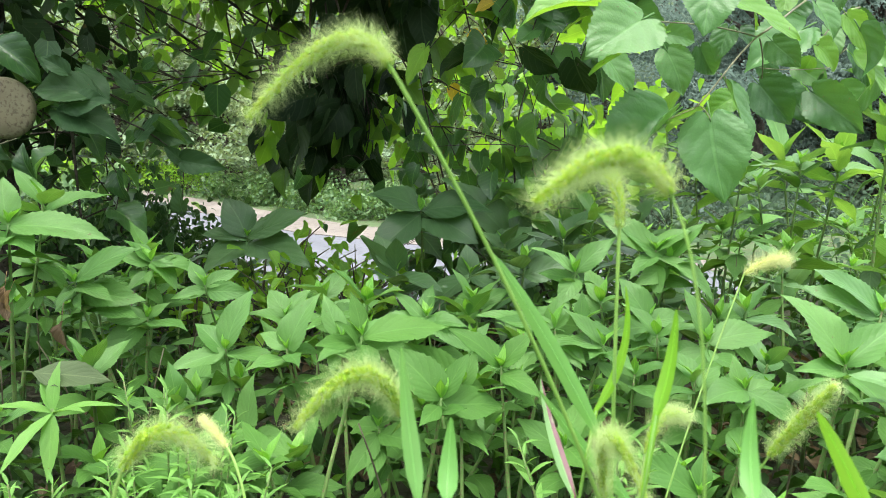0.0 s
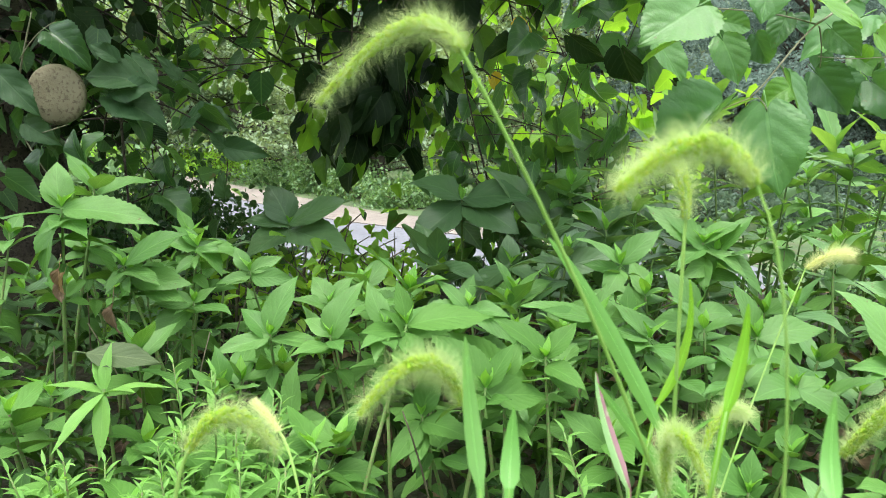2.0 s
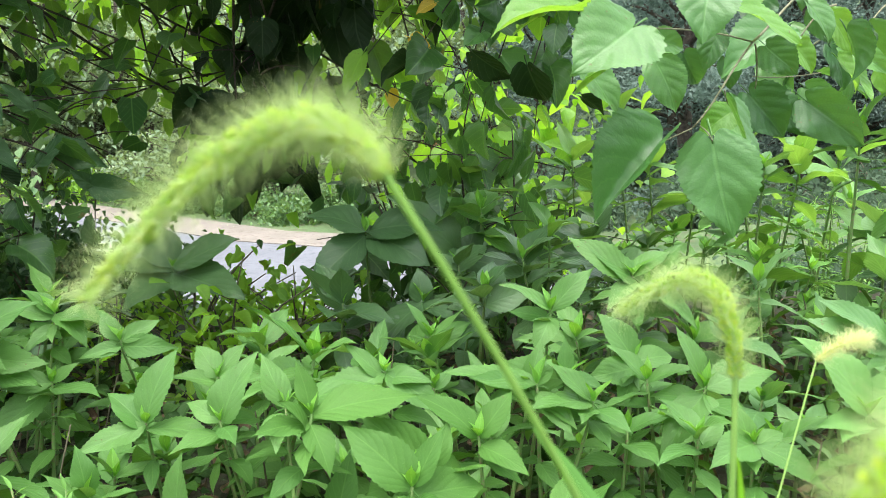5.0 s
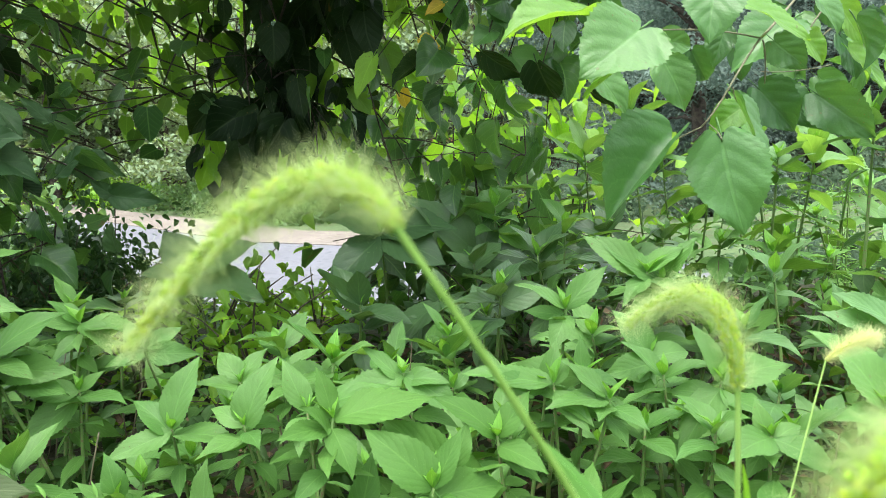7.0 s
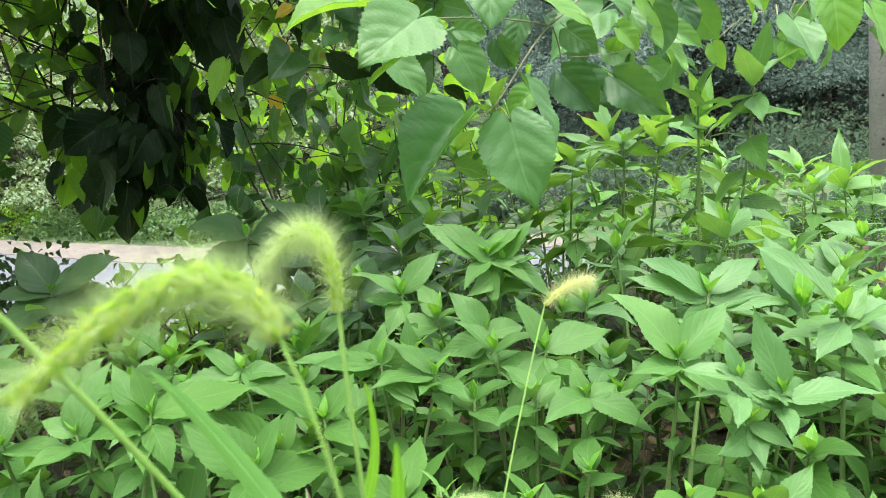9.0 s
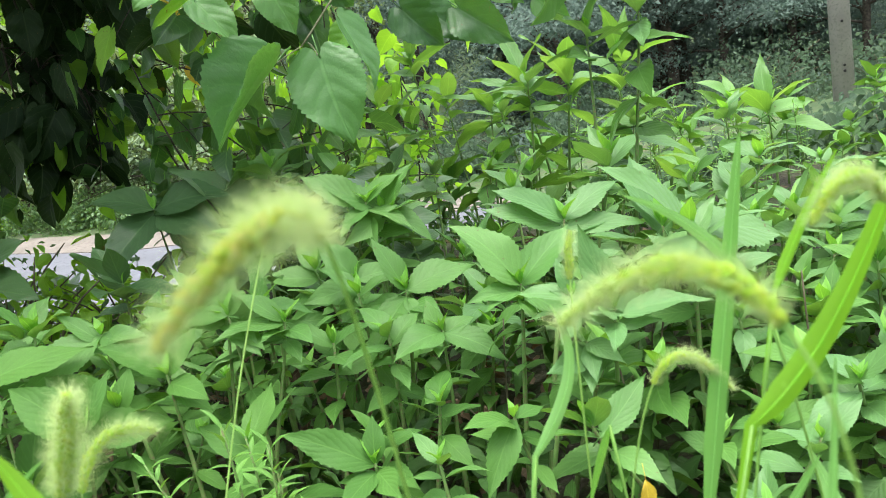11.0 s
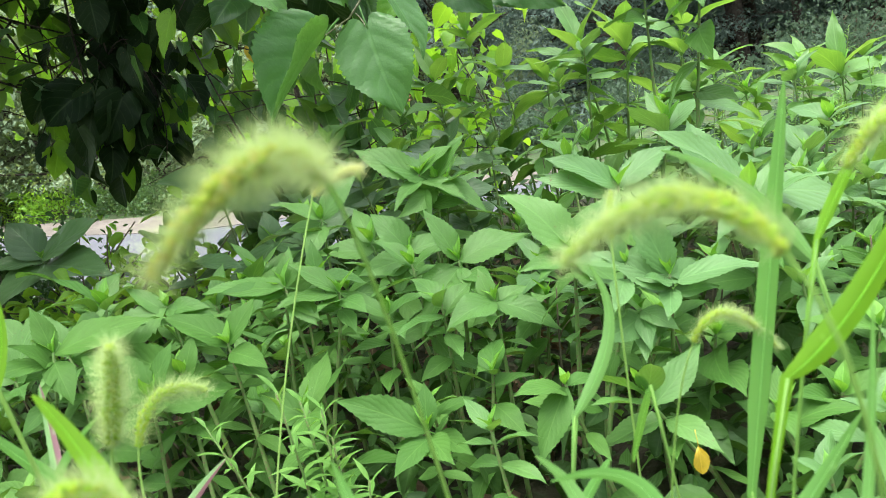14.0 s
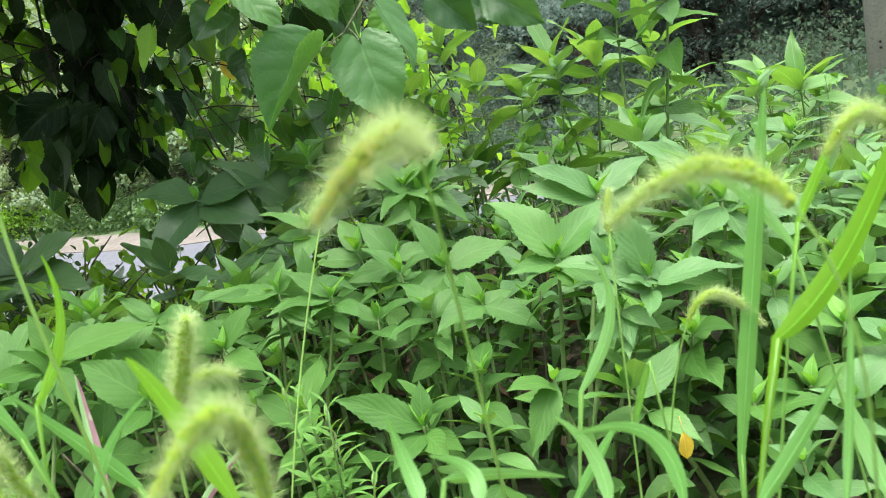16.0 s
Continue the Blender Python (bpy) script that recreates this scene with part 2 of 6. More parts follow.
STEM_DARK = noisy_material("woody_stem", (0.075, 0.065, 0.04), (0.13, 0.12, 0.07), 30.0, 0.8, 0.002)
FOX_STEM = soft_material("grass_stem", (0.34, 0.58, 0.14), (0.42, 0.65, 0.19), 0.4, 0.5)
SHEATH = soft_material("grass_sheath", (0.22, 0.45, 0.09), (0.30, 0.53, 0.13), 0.35, 0.5)
BRISTLE = soft_material("bristle", (0.50, 0.66, 0.24), (0.66, 0.78, 0.40), 0.5)
SPIKELET = soft_material("spikelet", (0.42, 0.70, 0.055), (0.62, 0.73, 0.11), 0.5)
SPIKELET_TURNING = soft_material("turning_spikelet", (0.46, 0.66, 0.08), (0.66, 0.60, 0.15), 0.5)
BRISTLE_RIPE = soft_material("ripe_bristle", (0.76, 0.82, 0.38), (0.84, 0.86, 0.50), 0.5)
SPIKELET_RIPE = soft_material("ripe_spikelet", (0.66, 0.72, 0.22), (0.72, 0.76, 0.30), 0.4)
TWIG = noisy_material("twig_bark", (0.17, 0.18, 0.10), (0.27, 0.27, 0.17), 60.0, 0.8, 0.001, (0.13, 0.11, 0.07))
BARK = noisy_material("bark", (0.045, 0.036, 0.028), (0.10, 0.085, 0.065), 14.0, 0.9, 0.02, (0.02, 0.017, 0.014))
SOIL = noisy_material("soil", (0.026, 0.022, 0.015), (0.045, 0.048, 0.024), 5.0, 0.95, 0.03, (0.034, 0.056, 0.022))
GRASSY = noisy_material("rough_grass", (0.040, 0.075, 0.028), (0.080, 0.125, 0.048), 0.6, 0.95, 0.05, (0.07, 0.075, 0.036))
ASPHALT = noisy_material("asphalt", (0.112, 0.118, 0.134), (0.136, 0.143, 0.162), 1.5, 0.8, 0.004, (0.090, 0.097, 0.108))
CONCRETE = noisy_material("shoulder_concrete", (0.150, 0.133, 0.112), (0.195, 0.173, 0.149), 1.2, 0.9, 0.01, (0.12, 0.105, 0.086))
POLE_GREY = noisy_material("pole_concrete", (0.29, 0.265, 0.255), (0.35, 0.325, 0.31), 3.0, 0.85, 0.003, (0.24, 0.225, 0.215))
DARK_HOLE = noisy_material("dark_hole", (0.018, 0.017, 0.016), (0.03, 0.028, 0.026), 30.0, 0.9, 0.001)
CUT_WOOD = noisy_material("weathered_disc", (0.225, 0.200, 0.125), (0.305, 0.275, 0.175), 14.0, 0.8, 0.004, (0.150, 0.122, 0.080))


# ---- building tools ----
rng = np.random.default_rng(7)


def link_mesh(name, verts, faces, mat, parent=None, uvs=None, smooth=True):
    me = bpy.data.meshes.new(name)
    me.from_pydata(verts, [], faces)
    if uvs is not None:
        layer = me.uv_layers.new(name="UVMap")
        idx = np.zeros(len(me.loops), dtype=np.int32)
        me.loops.foreach_get("vertex_index", idx)
        layer.data.foreach_set("uv", np.asarray(uvs, dtype=np.float32)[idx].ravel())
    if smooth:
        me.polygons.foreach_set("use_smooth", np.ones(len(me.polygons), dtype=bool))
    me.materials.append(mat)
    ob = new(name, me)
    if parent is not None:
        ob.parent = parent
    return ob


def root_of(name, at, label, category, group="", kind=""):
    ob = new(name)
    ob.empty_display_size = 0.02
    ob.location = at
    return tagged(ob, label, category, group, kind)


def bezier(p, n):
    p = [np.asarray(q, float) for q in p]
    t = np.linspace(0, 1, n)[:, None]
    if len(p) == 3:
        return (1 - t) ** 2 * p[0] + 2 * t * (1 - t) * p[1] + t**2 * p[2]
    return (1 - t) ** 3 * p[0] + 3 * t * (1 - t) ** 2 * p[1] + 3 * t**2 * (1 - t) * p[2] + t**3 * p[3]


def frames_along(path):
    """Tangents and two side directions along a line of points."""
    tan = np.gradient(path, axis=0)
    tan /= np.linalg.norm(tan, axis=1)[:, None] + 1e-12
    ref = np.array([0.31, 0.87, 0.38])
    a = np.cross(tan, ref)
    a /= np.linalg.norm(a, axis=1)[:, None] + 1e-12
    return tan, a, np.cross(tan, a)


def tube(path, radii, sides=6):
    path = np.asarray(path, float)
    radii = np.broadcast_to(np.asarray(radii, float), (len(path),))
    _, a, b = frames_along(path)
    ang = np.linspace(0, 2 * np.pi, sides, endpoint=False)
    ring = np.cos(ang)[None, :, None] * a[:, None] + np.sin(ang)[None, :, None] * b[:, None]
    v = (path[:, None] + ring * radii[:, None, None]).reshape(-1, 3)
    f = []
    for i in range(len(path) - 1):
        for j in range(sides):
            k = (j + 1) % sides
            f.append((i * sides + j, i * sides + k, (i + 1) * sides + k, (i + 1) * sides + j))
    f.append(tuple(range(sides))[::-1])
    f.append(tuple((len(path) - 1) * sides + j for j in range(sides)))
    return v, f


def join(parts):
    """Several (verts, faces) as one."""
    vs, fs, o = [], [], 0
    for v, f in parts:
        vs.append(np.asarray(v, float))
        fs += [tuple(i + o for i in q) for q in f]
        o += len(v)
    return np.concatenate(vs), fs


def leaf_shape(width=0.42, peak=0.36, fold=0.25, arch=0.5, wave=0.03, teeth=0.025, rows=27, petiole=0.12, seed=0, tip=1.0):
    """A toothed ovate leaf of length 1 along +y, face up, its petiole before the origin; verts, faces, uvs."""
    r = np.random.default_rng(seed)
    v = np.linspace(0, 1, rows)
    bent = v ** (math.log(0.40) / math.log(peak))
    rise = np.interp(bent, OVATE_V, OVATE_W)
    rise = np.where(bent > 0.42, rise**tip, rise)
    saw = np.where(np.arange(rows) % 2, 1, -1) * r.uniform(0.6, 1.3, rows)
    half = 0.5 * width * rise + 0.5 * teeth * saw * np.sqrt(np.clip(rise, 0, 1))
    half[-1] = 0.001
    return blade_mesh(np.maximum(half, 0.004), v, np.array([-1, -0.75, -0.4, 0, 0.4, 0.75, 1.0]), fold, arch, wave, petiole, r, lambda c: 0.0 * c, 0.010)


def heart_shape(width=0.84, fold=0.25, arch=0.4, wave=0.03, teeth=0.03, seed=0, notch=0.13, rows=33, petiole=0.25, tip=1.0):
    """A toothed heart-shaped leaf with two lobes at its base."""
    r = np.random.default_rng(seed)
    v = np.linspace(0, 1, rows)
    rise = np.interp(v, HEART_V, HEART_W)
    rise = np.where(v > 0.35, rise**tip, rise)
    saw = np.where(np.arange(rows) % 2, 1, -1) * r.uniform(0.6, 1.4, rows)
    half = 0.5 * width * rise + 0.5 * teeth * saw * np.sqrt(np.clip(rise, 0, 1))
    half[-1] = 0.001
    return blade_mesh(half, v, np.linspace(-1, 1, 9), fold, arch, wave, petiole, r, lambda c: notch * np.interp(abs(c), [0, 0.25, 0.5, 0.75, 1], [0, 0.75, 1.0, 0.9, 0.45]), 0.012)


OVATE_V = [0, 0.03, 0.08, 0.15, 0.24, 0.33, 0.42, 0.52, 0.62, 0.72, 0.81, 0.89, 0.95, 1.0]
OVATE_W = [0.05, 0.14, 0.36, 0.63, 0.86, 0.97, 1.0, 0.95, 0.82, 0.63, 0.43, 0.24, 0.11, 0.0]
HEART_V = [0, 0.04, 0.10, 0.18, 0.28, 0.40, 0.52, 0.64, 0.75, 0.84, 0.91, 0.96, 1.0]
HEART_W = [0.55, 0.72, 0.87, 0.97, 1.0, 0.97, 0.87, 0.71, 0.53, 0.35, 0.19, 0.09, 0.0]


def blade_mesh(half, v, cols, fold, arch, wave, petiole, r, lobe, thick):
    """The surface of a leaf between its half-widths, arched along its length, folded along its midrib, its edges wavy."""
    rows, k = len(v), len(cols)
    ph = r.uniform(0, 6.28, 5)
    ang = -arch * (v**1.3)
    cy = np.concatenate([[0], np.cumsum(np.cos(ang[1:]) / (rows - 1))])
    cz = np.concatenate([[0], np.cumsum(np.sin(ang[1:]) / (rows - 1))])
    sway = 0.05 * np.sin(v * 2.2 + ph[2]) * v
    curl = r.uniform(0.05, 0.30)
    P, U = [], []
    for i in range(rows):
        for c in cols:
            x = c * half[i]
            y = cy[i] - lobe(c) * (1 - v[i]) ** 3 + 0.05 * abs(c) * v[i] * (1 - v[i])
            lift = fold * abs(x) * (1.0 - curl * abs(c) ** 2) + wave * abs(c) ** 1.5 * math.sin(8 * v[i] + ph[0 if c < 0 else 1])
            lift += 0.35 * wave * math.sin(17 * v[i] + ph[3] + 2.0 * c) * abs(c)
            P.append((x + sway[i], y, cz[i] + lift))
            U.append((0.5 + 0.5 * c, v[i]))
    F = [(i * k + j, i * k + j + 1, (i + 1) * k + j + 1, (i + 1) * k + j) for i in range(rows - 1) for j in range(k - 1)]
    if petiole:
        pv, pf = tube(bezier([(0, -petiole, 0), (0, -0.5 * petiole, 0.02), (0, 0.02, 0.0)], 4), thick, 4)
        o = len(P)
        P += [tuple(q) for q in pv]
        U += [(0.5, 0.5)] * len(pv)
        F += [tuple(i + o for i in q) for q in pf]
    return np.array(P), F, np.array(U)


def mesh_only(name, shape, mat):
    ob = link_mesh(name, shape[0], shape[1], mat, None, shape[2])
    me = ob.data
    bpy.data.objects.remove(ob)
    return me


def leaf_ob(me, parent, at, az, elev, size, roll=0.0, name="leaf", wide=1.0):
    """One leaf as a part: az is the heading of its tip in degrees from +y to the left, elev its rise."""
    ob = new(name, me)
    ob.parent = parent
    ob.matrix_basis = Matrix.Translation(at) @ Euler((0, 0, radians(az))).to_matrix().to_4x4() @ Euler((radians(elev), 0, 0)).to_matrix().to_4x4() @ Euler((0, radians(roll), 0)).to_matrix().to_4x4() @ Matrix.Diagonal((size * wide, size, size, 1))
    return ob


def leaf_between(me, parent, a, b, roll=0.0, name="leaf", wide=1.0, face=(0, -0.8, 0.6)):
    """One leaf as a part from its base a to its tip b, its face towards the open side (-y, up), turned by roll."""
    a, b = Vector(a), Vector(b)
    y = (b - a).normalized()
    z = Vector(face)
    z = (z - z.dot(y) * y).normalized()
    x = y.cross(z)
    m = Matrix((x, y, z)).transposed().to_4x4()
    ob = new(name, me)
    ob.parent = parent
    s = (b - a).length
    ob.matrix_basis = Matrix.Translation(a) @ m @ Euler((0, radians(roll), 0)).to_matrix().to_4x4() @ Matrix.Diagonal((s * wide, s, s, 1))
    return ob


def leaf_cloud(name, mat, centres, sizes, downs, parent=None, wide=0.75, heart=True, seed=1, spread=0.6, plain=False):
    """Many leaves in one mesh. downs: 0 lies flat, 1 hangs with its tip down."""
    r = np.random.default_rng(seed)
    n = len(centres)
    if plain:
        out = np.array([(0, 0, 0), (-0.42, 0.5, 0.06), (0, 1.0, 0), (0.42, 0.5, 0.06)])
        tri = [(0, 1, 2, 3)]
    elif heart:
        out = np.array([(0, 0, 0), (-0.30, -0.07, 0.04), (-0.52, 0.20, 0.06), (-0.47, 0.50, 0.05), (-0.24, 0.80, 0.02), (0, 1.0, -0.05), (0.24, 0.80, 0.02), (0.47, 0.50, 0.05), (0.52, 0.20, 0.06), (0.30, -0.07, 0.04), (0, 0.45, 0.0)])
        tri = [(10, 0, 1, 2), (10, 2, 3, 4), (10, 4, 5), (10, 5, 6), (10, 6, 7, 8), (10, 8, 9, 0)]
    else:
        out = np.array([(0, 0, 0), (-0.26, 0.10, 0.05), (-0.44, 0.30, 0.08), (-0.43, 0.52, 0.07), (-0.26, 0.76, 0.03), (-0.08, 0.92, -0.03), (0, 1.0, -0.07), (0.08, 0.92, -0.03), (0.26, 0.76, 0.03), (0.43, 0.52, 0.07), (0.44, 0.30, 0.08), (0.26, 0.10, 0.05), (0, 0.45, -0.01)])
        tri = [(12, 0, 1, 2), (12, 2, 3, 4), (12, 4, 5, 6), (12, 6, 7, 8), (12, 8, 9, 10), (12, 10, 11, 0)]
    k = len(out)
    az = r.uniform(0, 2 * np.pi, n)
    el = -np.asarray(downs) * (np.pi / 2) * r.uniform(0.75, 1.05, n) + r.normal(0, spread * 0.4, n)
    ro = r.normal(0, spread, n)
    ca, sa, ce, se, cr, sr = np.cos(az), np.sin(az), np.cos(el), np.sin(el), np.cos(ro), np.sin(ro)
    y = np.stack([-sa * ce, ca * ce, se], 1)
    x0 = np.stack([ca, sa, 0 * ca], 1)
    z0 = np.cross(x0, y)
    x = cr[:, None] * x0 - sr[:, None] * z0
    z = np.cross(x, y)
    s = np.asarray(sizes)[:, None, None]
    bend = out.copy()[None].repeat(n, 0)
    bend[:, :, 2] += -0.22 * bend[:, :, 1] ** 2 * r.uniform(0, 1.6, n)[:, None] + r.normal(0, 0.03, (n, k))
    bend[:, :, 2] += r.uniform(-0.5, 1.1, n)[:, None] * bend[:, :, 0] ** 2 + r.normal(0, 0.35, n)[:, None] * bend[:, :, 0] * bend[:, :, 1]
    bend[:, :, 0] *= r.uniform(0.72, 1.12, n)[:, None]
    V = (np.asarray(centres)[:, None] + s * (bend[:, :, :1] * wide * x[:, None] + bend[:, :, 1:2] * y[:, None] + bend[:, :, 2:] * z[:, None])).reshape(-1, 3)
    F = [tuple(q + i * k for q in t) for i in range(n) for t in tri]
    U = np.tile(np.stack([0.5 + out[:, 0], np.clip(out[:, 1], 0, 1)], 1), (n, 1))
    return link_mesh(name, V, F, mat, parent, U)


# ---- ground, road, distance ----
ROAD_Z = -1.0


def ground_height(x, y):
    drop = np.clip((y - 2.6) / 3.6, 0, 1)
    drop = drop * drop * (3 - 2 * drop)
    far = np.clip((y - 26) / 60, 0, 1)
    side = np.clip((x - 2.0) / 4.0, 0, 1)
    return -1.08 * drop * (1 - 0.25 * side * (y < 12)) + 22 * far**1.3


gx = np.concatenate([-np.geomspace(3, 900, 26)[::-1], np.linspace(-2.9, 2.9, 60), np.geomspace(3, 900, 26)])
gy = np.concatenate([-np.geomspace(1.5, 900, 20)[::-1], np.linspace(-1.4, 6.4, 80), np.geomspace(6.6, 1200, 44)])
GX, GY = np.meshgrid(gx, gy)
GZ = ground_height(GX, GY)
near = (np.abs(GX) < 3) & (GY < 6.5) & (GY > -1.5)
GZ = GZ + np.where(near, 0.018 * np.sin(7 * GX + 1) * np.sin(6 * GY) + rng.normal(0, 0.008, GX.shape), 0)
nx, ny = len(gx), len(gy)
GF = [(j * nx + i, j * nx + i + 1, (j + 1) * nx + i + 1, (j + 1) * nx + i) for j in range(ny - 1) for i in range(nx - 1)]
soil = link_mesh("ground", np.stack([GX, GY, GZ], -1).reshape(-1, 3), GF, SOIL)
soil.data.materials.append(GRASSY)
soil.data.polygons.foreach_set("material_index", np.array([1 if gy[q[0] // nx] > 4.5 else 0 for q in GF], dtype=np.int32))
tagged(soil, "dark brown soil sloping down behind weeds to a grassy road side", "ground", kind="structure")


def strip(name, mat, line, w0, w1, z0, z1, label, category):
    """A flat slab along a line of plan points, between two offsets to its right."""
    line = np.asarray(line, float)
    d = np.gradient(line, axis=0)
    d /= np.linalg.norm(d, axis=1)[:, None]
    nrm = np.stack([d[:, 1], -d[:, 0]], 1)
    a, b = line + w0 * nrm, line + w1 * nrm
    n = len(line)
    V = np.concatenate([np.c_[a, np.full(n, z1)], np.c_[b, np.full(n, z1)], np.c_[a, np.full(n, z0)], np.c_[b, np.full(n, z0)]])
    F = []
    for i in range(n - 1):
        F += [(i, i + 1, n + i + 1, n + i), (2 * n + i, i, i + 1, 2 * n + i + 1)[::-1], (n + i, n + i + 1, 3 * n + i + 1, 3 * n + i)]
    return tagged(link_mesh(name, V, F, mat, smooth=False), label, category, kind="structure")


road_edge = np.array([(-36, 56), (-17.0, 31.5), (-6.8, 19.2), (-1.8, 13.3), (2.5, 10.4), (7.5, 8.6), (14, 7.4), (30, 6.0)], float)
fine_edge = np.concatenate([np.linspace(road_edge[i], road_edge[i + 1], 8, endpoint=False) for i in range(len(road_edge) - 1)])
strip("road", ASPHALT, fine_edge, 1.25, 5.6, -1.2, ROAD_Z, "pale grey asphalt road below the weedy bank", "road")
strip("pavement", CONCRETE, fine_edge, 0.0, 1.25, -1.2, ROAD_Z + 0.012, "sandy beige concrete shoulder along the road", "shoulder")


def pole(at, height):
    p = root_of("utility_pole", (*at, 0), "grey concrete utility pole with small bolt holes", "pole")
    v, f = tube([(0, 0, -1.3), (0, 0, height)], [0.160, 0.115], 20)
    link_mesh("shaft", v, f, POLE_GREY, p)
    # dark stubs stand for the holes, the shade inside painted as colour
    hole = []
    for z, dx in ((-0.326, 0.0), (-0.24, 0.0), (0.41, 0.0), (1.08, 0.0), (1.75, 0.0)):
        hv, hf = tube([(dx - 0.085, -0.150, z), (dx - 0.05, -0.10, z)], 0.020, 8)
        hole.append((hv, hf))
    for v, f in hole:
        link_mesh("bolt_hole", v, f, DARK_HOLE, p)
    return p


pole((8.78, 10.0), 7.0)


def far_tree(height, seed, mat, label, low=0.18, leaf=(0.10, 0.23), n=3600):
    """Trunk, limbs and a ragged crown of leaf clumps."""
    r = np.random.default_rng(seed)
    p = root_of("tree", (0, 0, 0), label, "tree", "far woods")
    parts = [tube(bezier([(0, 0, -0.5), (0.1, 0, height * 0.4), (r.normal(0, 0.3), r.normal(0, 0.3), height * 0.9)], 7), np.linspace(0.16, 0.04, 7), 6)]
    clumps = []
    for k in range(18):
        z = height * r.uniform(low, 0.95)
        reach = height * 0.30 * (1.15 - z / height) + 0.3
        a = r.uniform(0, 6.28)
        tip = np.array([reach * math.cos(a), reach * math.sin(a), z + 0.1 * height * r.uniform(-0.5, 0.8)])
        parts.append(tube(bezier([(0, 0, z * 0.85), (tip[0] * 0.5, tip[1] * 0.5, z), tip], 4), np.linspace(0.05, 0.015, 4), 4))
        clumps.append(tip)
        clumps.append(tip * (0.55, 0.55, 1))
    v, f = join(parts)
    link_mesh("trunk", v, f, BARK, p)
    C = np.array(clumps)[r.integers(0, len(clumps), n)] + r.normal(0, 1, (n, 3)) * (height * 0.09, height * 0.09, height * 0.024)
    C[:, 2] = np.maximum(C[:, 2], 0.05)
    leaf_cloud("crown", mat, C, r.uniform(*leaf, n), r.uniform(0.0, 0.5, n), p, wide=0.75, seed=seed, spread=0.28, plain=True)
    return p


DARK_TREE, LIGHT_TREE = "dense woodland tree on the far slope, its green paled for haze", "light green leafy tree beyond the road, paled for haze"
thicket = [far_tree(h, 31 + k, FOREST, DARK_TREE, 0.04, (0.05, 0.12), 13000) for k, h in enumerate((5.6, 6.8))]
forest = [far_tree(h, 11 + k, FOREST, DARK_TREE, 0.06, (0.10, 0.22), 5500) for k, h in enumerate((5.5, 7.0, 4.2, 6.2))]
grove = [far_tree(h, 21 + k, FOREST_LIGHT, LIGHT_TREE) for k, h in enumerate((5.0, 6.5, 4.0))]
for i, p in enumerate(thicket):
    p.location = (10.0 + 4.5 * i, 17.5 + i, -1.08)
for i, p in enumerate(forest):
    p.location = (-14 + 9.0 * i, 30 + 2 * (i % 2), float(ground_height(0.0, 30.0)))
for i, p in enumerate(grove):
    p.location = (-9.0 + 3.2 * i, 27.5 + 1.5 * (i % 2), float(ground_height(0.0, 28.0)))
r = np.random.default_rng(3)
spots = []
for y, n, x0, x1 in ((16.5, 8, 6, 24), (19.5, 10, 3.5, 27), (23, 14, -24, 26), (28, 18, -30, 36), (35, 17, -42, 46), (42, 18, -52, 58), (52, 17, -40, 72)):
    for k in range(n):
        spots.append((x0 + (x1 - x0) * (k + r.uniform(0.1, 0.9)) / n, y + r.uniform(-2, 2)))
for k, (x, y) in enumerate(spots):
    s = r.uniform(0.85, 1.45) * (1 + 0.012 * (y - 24))
    copy_thing(grove[k % 3] if x < 3 else thicket[k % 2] if y < 21.5 else forest[k % 4], Matrix.Translation((x, y, float(ground_height(np.float64(x), np.float64(y))))) @ Euler((0, 0, r.uniform(0, 6.28))).to_matrix().to_4x4() @ Matrix.Scale(s, 4))


for k, (x, y) in enumerate([(-14.5, 33), (-11.5, 28.5), (-9.0, 24.5), (-6.8, 22.0), (-4.6, 19.8), (-2.6, 18.2), (-0.6, 16.9), (-8.0, 26.5), (-3.6, 21.5)]):
    copy_thing(grove[k % 3], Matrix.Translation((x, y, -1.08)) @ Euler((0, 0, 1.7 * k)).to_matrix().to_4x4() @ Matrix.Scale(0.72 + 0.07 * (k % 3), 4))
# unseen woods added behind the viewer to block low sky light
for k in range(14):
    copy_thing(forest[k % 4], Matrix.Translation((-19 + 2.9 * k + r.uniform(-0.5, 0.5), -7.5 - 2.0 * (k % 2), 0)) @ Euler((0, 0, r.uniform(0, 6.28))).to_matrix().to_4x4() @ Matrix.Scale(r.uniform(1.0, 1.25), 4))


def shrub(at, size, n, leaf, mat, label, seed, flat=0.7, far=False):
    r = np.random.default_rng(seed)
    p = root_of("shrub", at, label, "shrub")
    tips = r.normal(0, 1, (26, 3))
    tips /= np.linalg.norm(tips, axis=1)[:, None]
    tips[:, 2] = np.abs(tips[:, 2])
    tips = tips * size * r.uniform(0.55, 1.0, (26, 1)) * (1, 1, flat)
    v, f = join([tube(bezier([(0, 0, 0), tip * (0.3, 0.3, 0.7), tip], 5), np.linspace(0.012, 0.004, 5) * max(size, 0.4), 4) for tip in tips])
    link_mesh("branch_work", v, f, STEM_DARK, p)
    c = tips[r.integers(0, 26, n)] * r.uniform(0.6, 1.05, (n, 1)) + r.normal(0, 0.14 * size, (n, 3))
    c[:, 2] = np.maximum(c[:, 2], 0.02)
    leaf_cloud("foliage", mat, c, r.uniform(0.7, 1.3, n) * leaf, r.uniform(0, 0.7, n), p, heart=False, seed=seed + 1, plain=far)
    return p


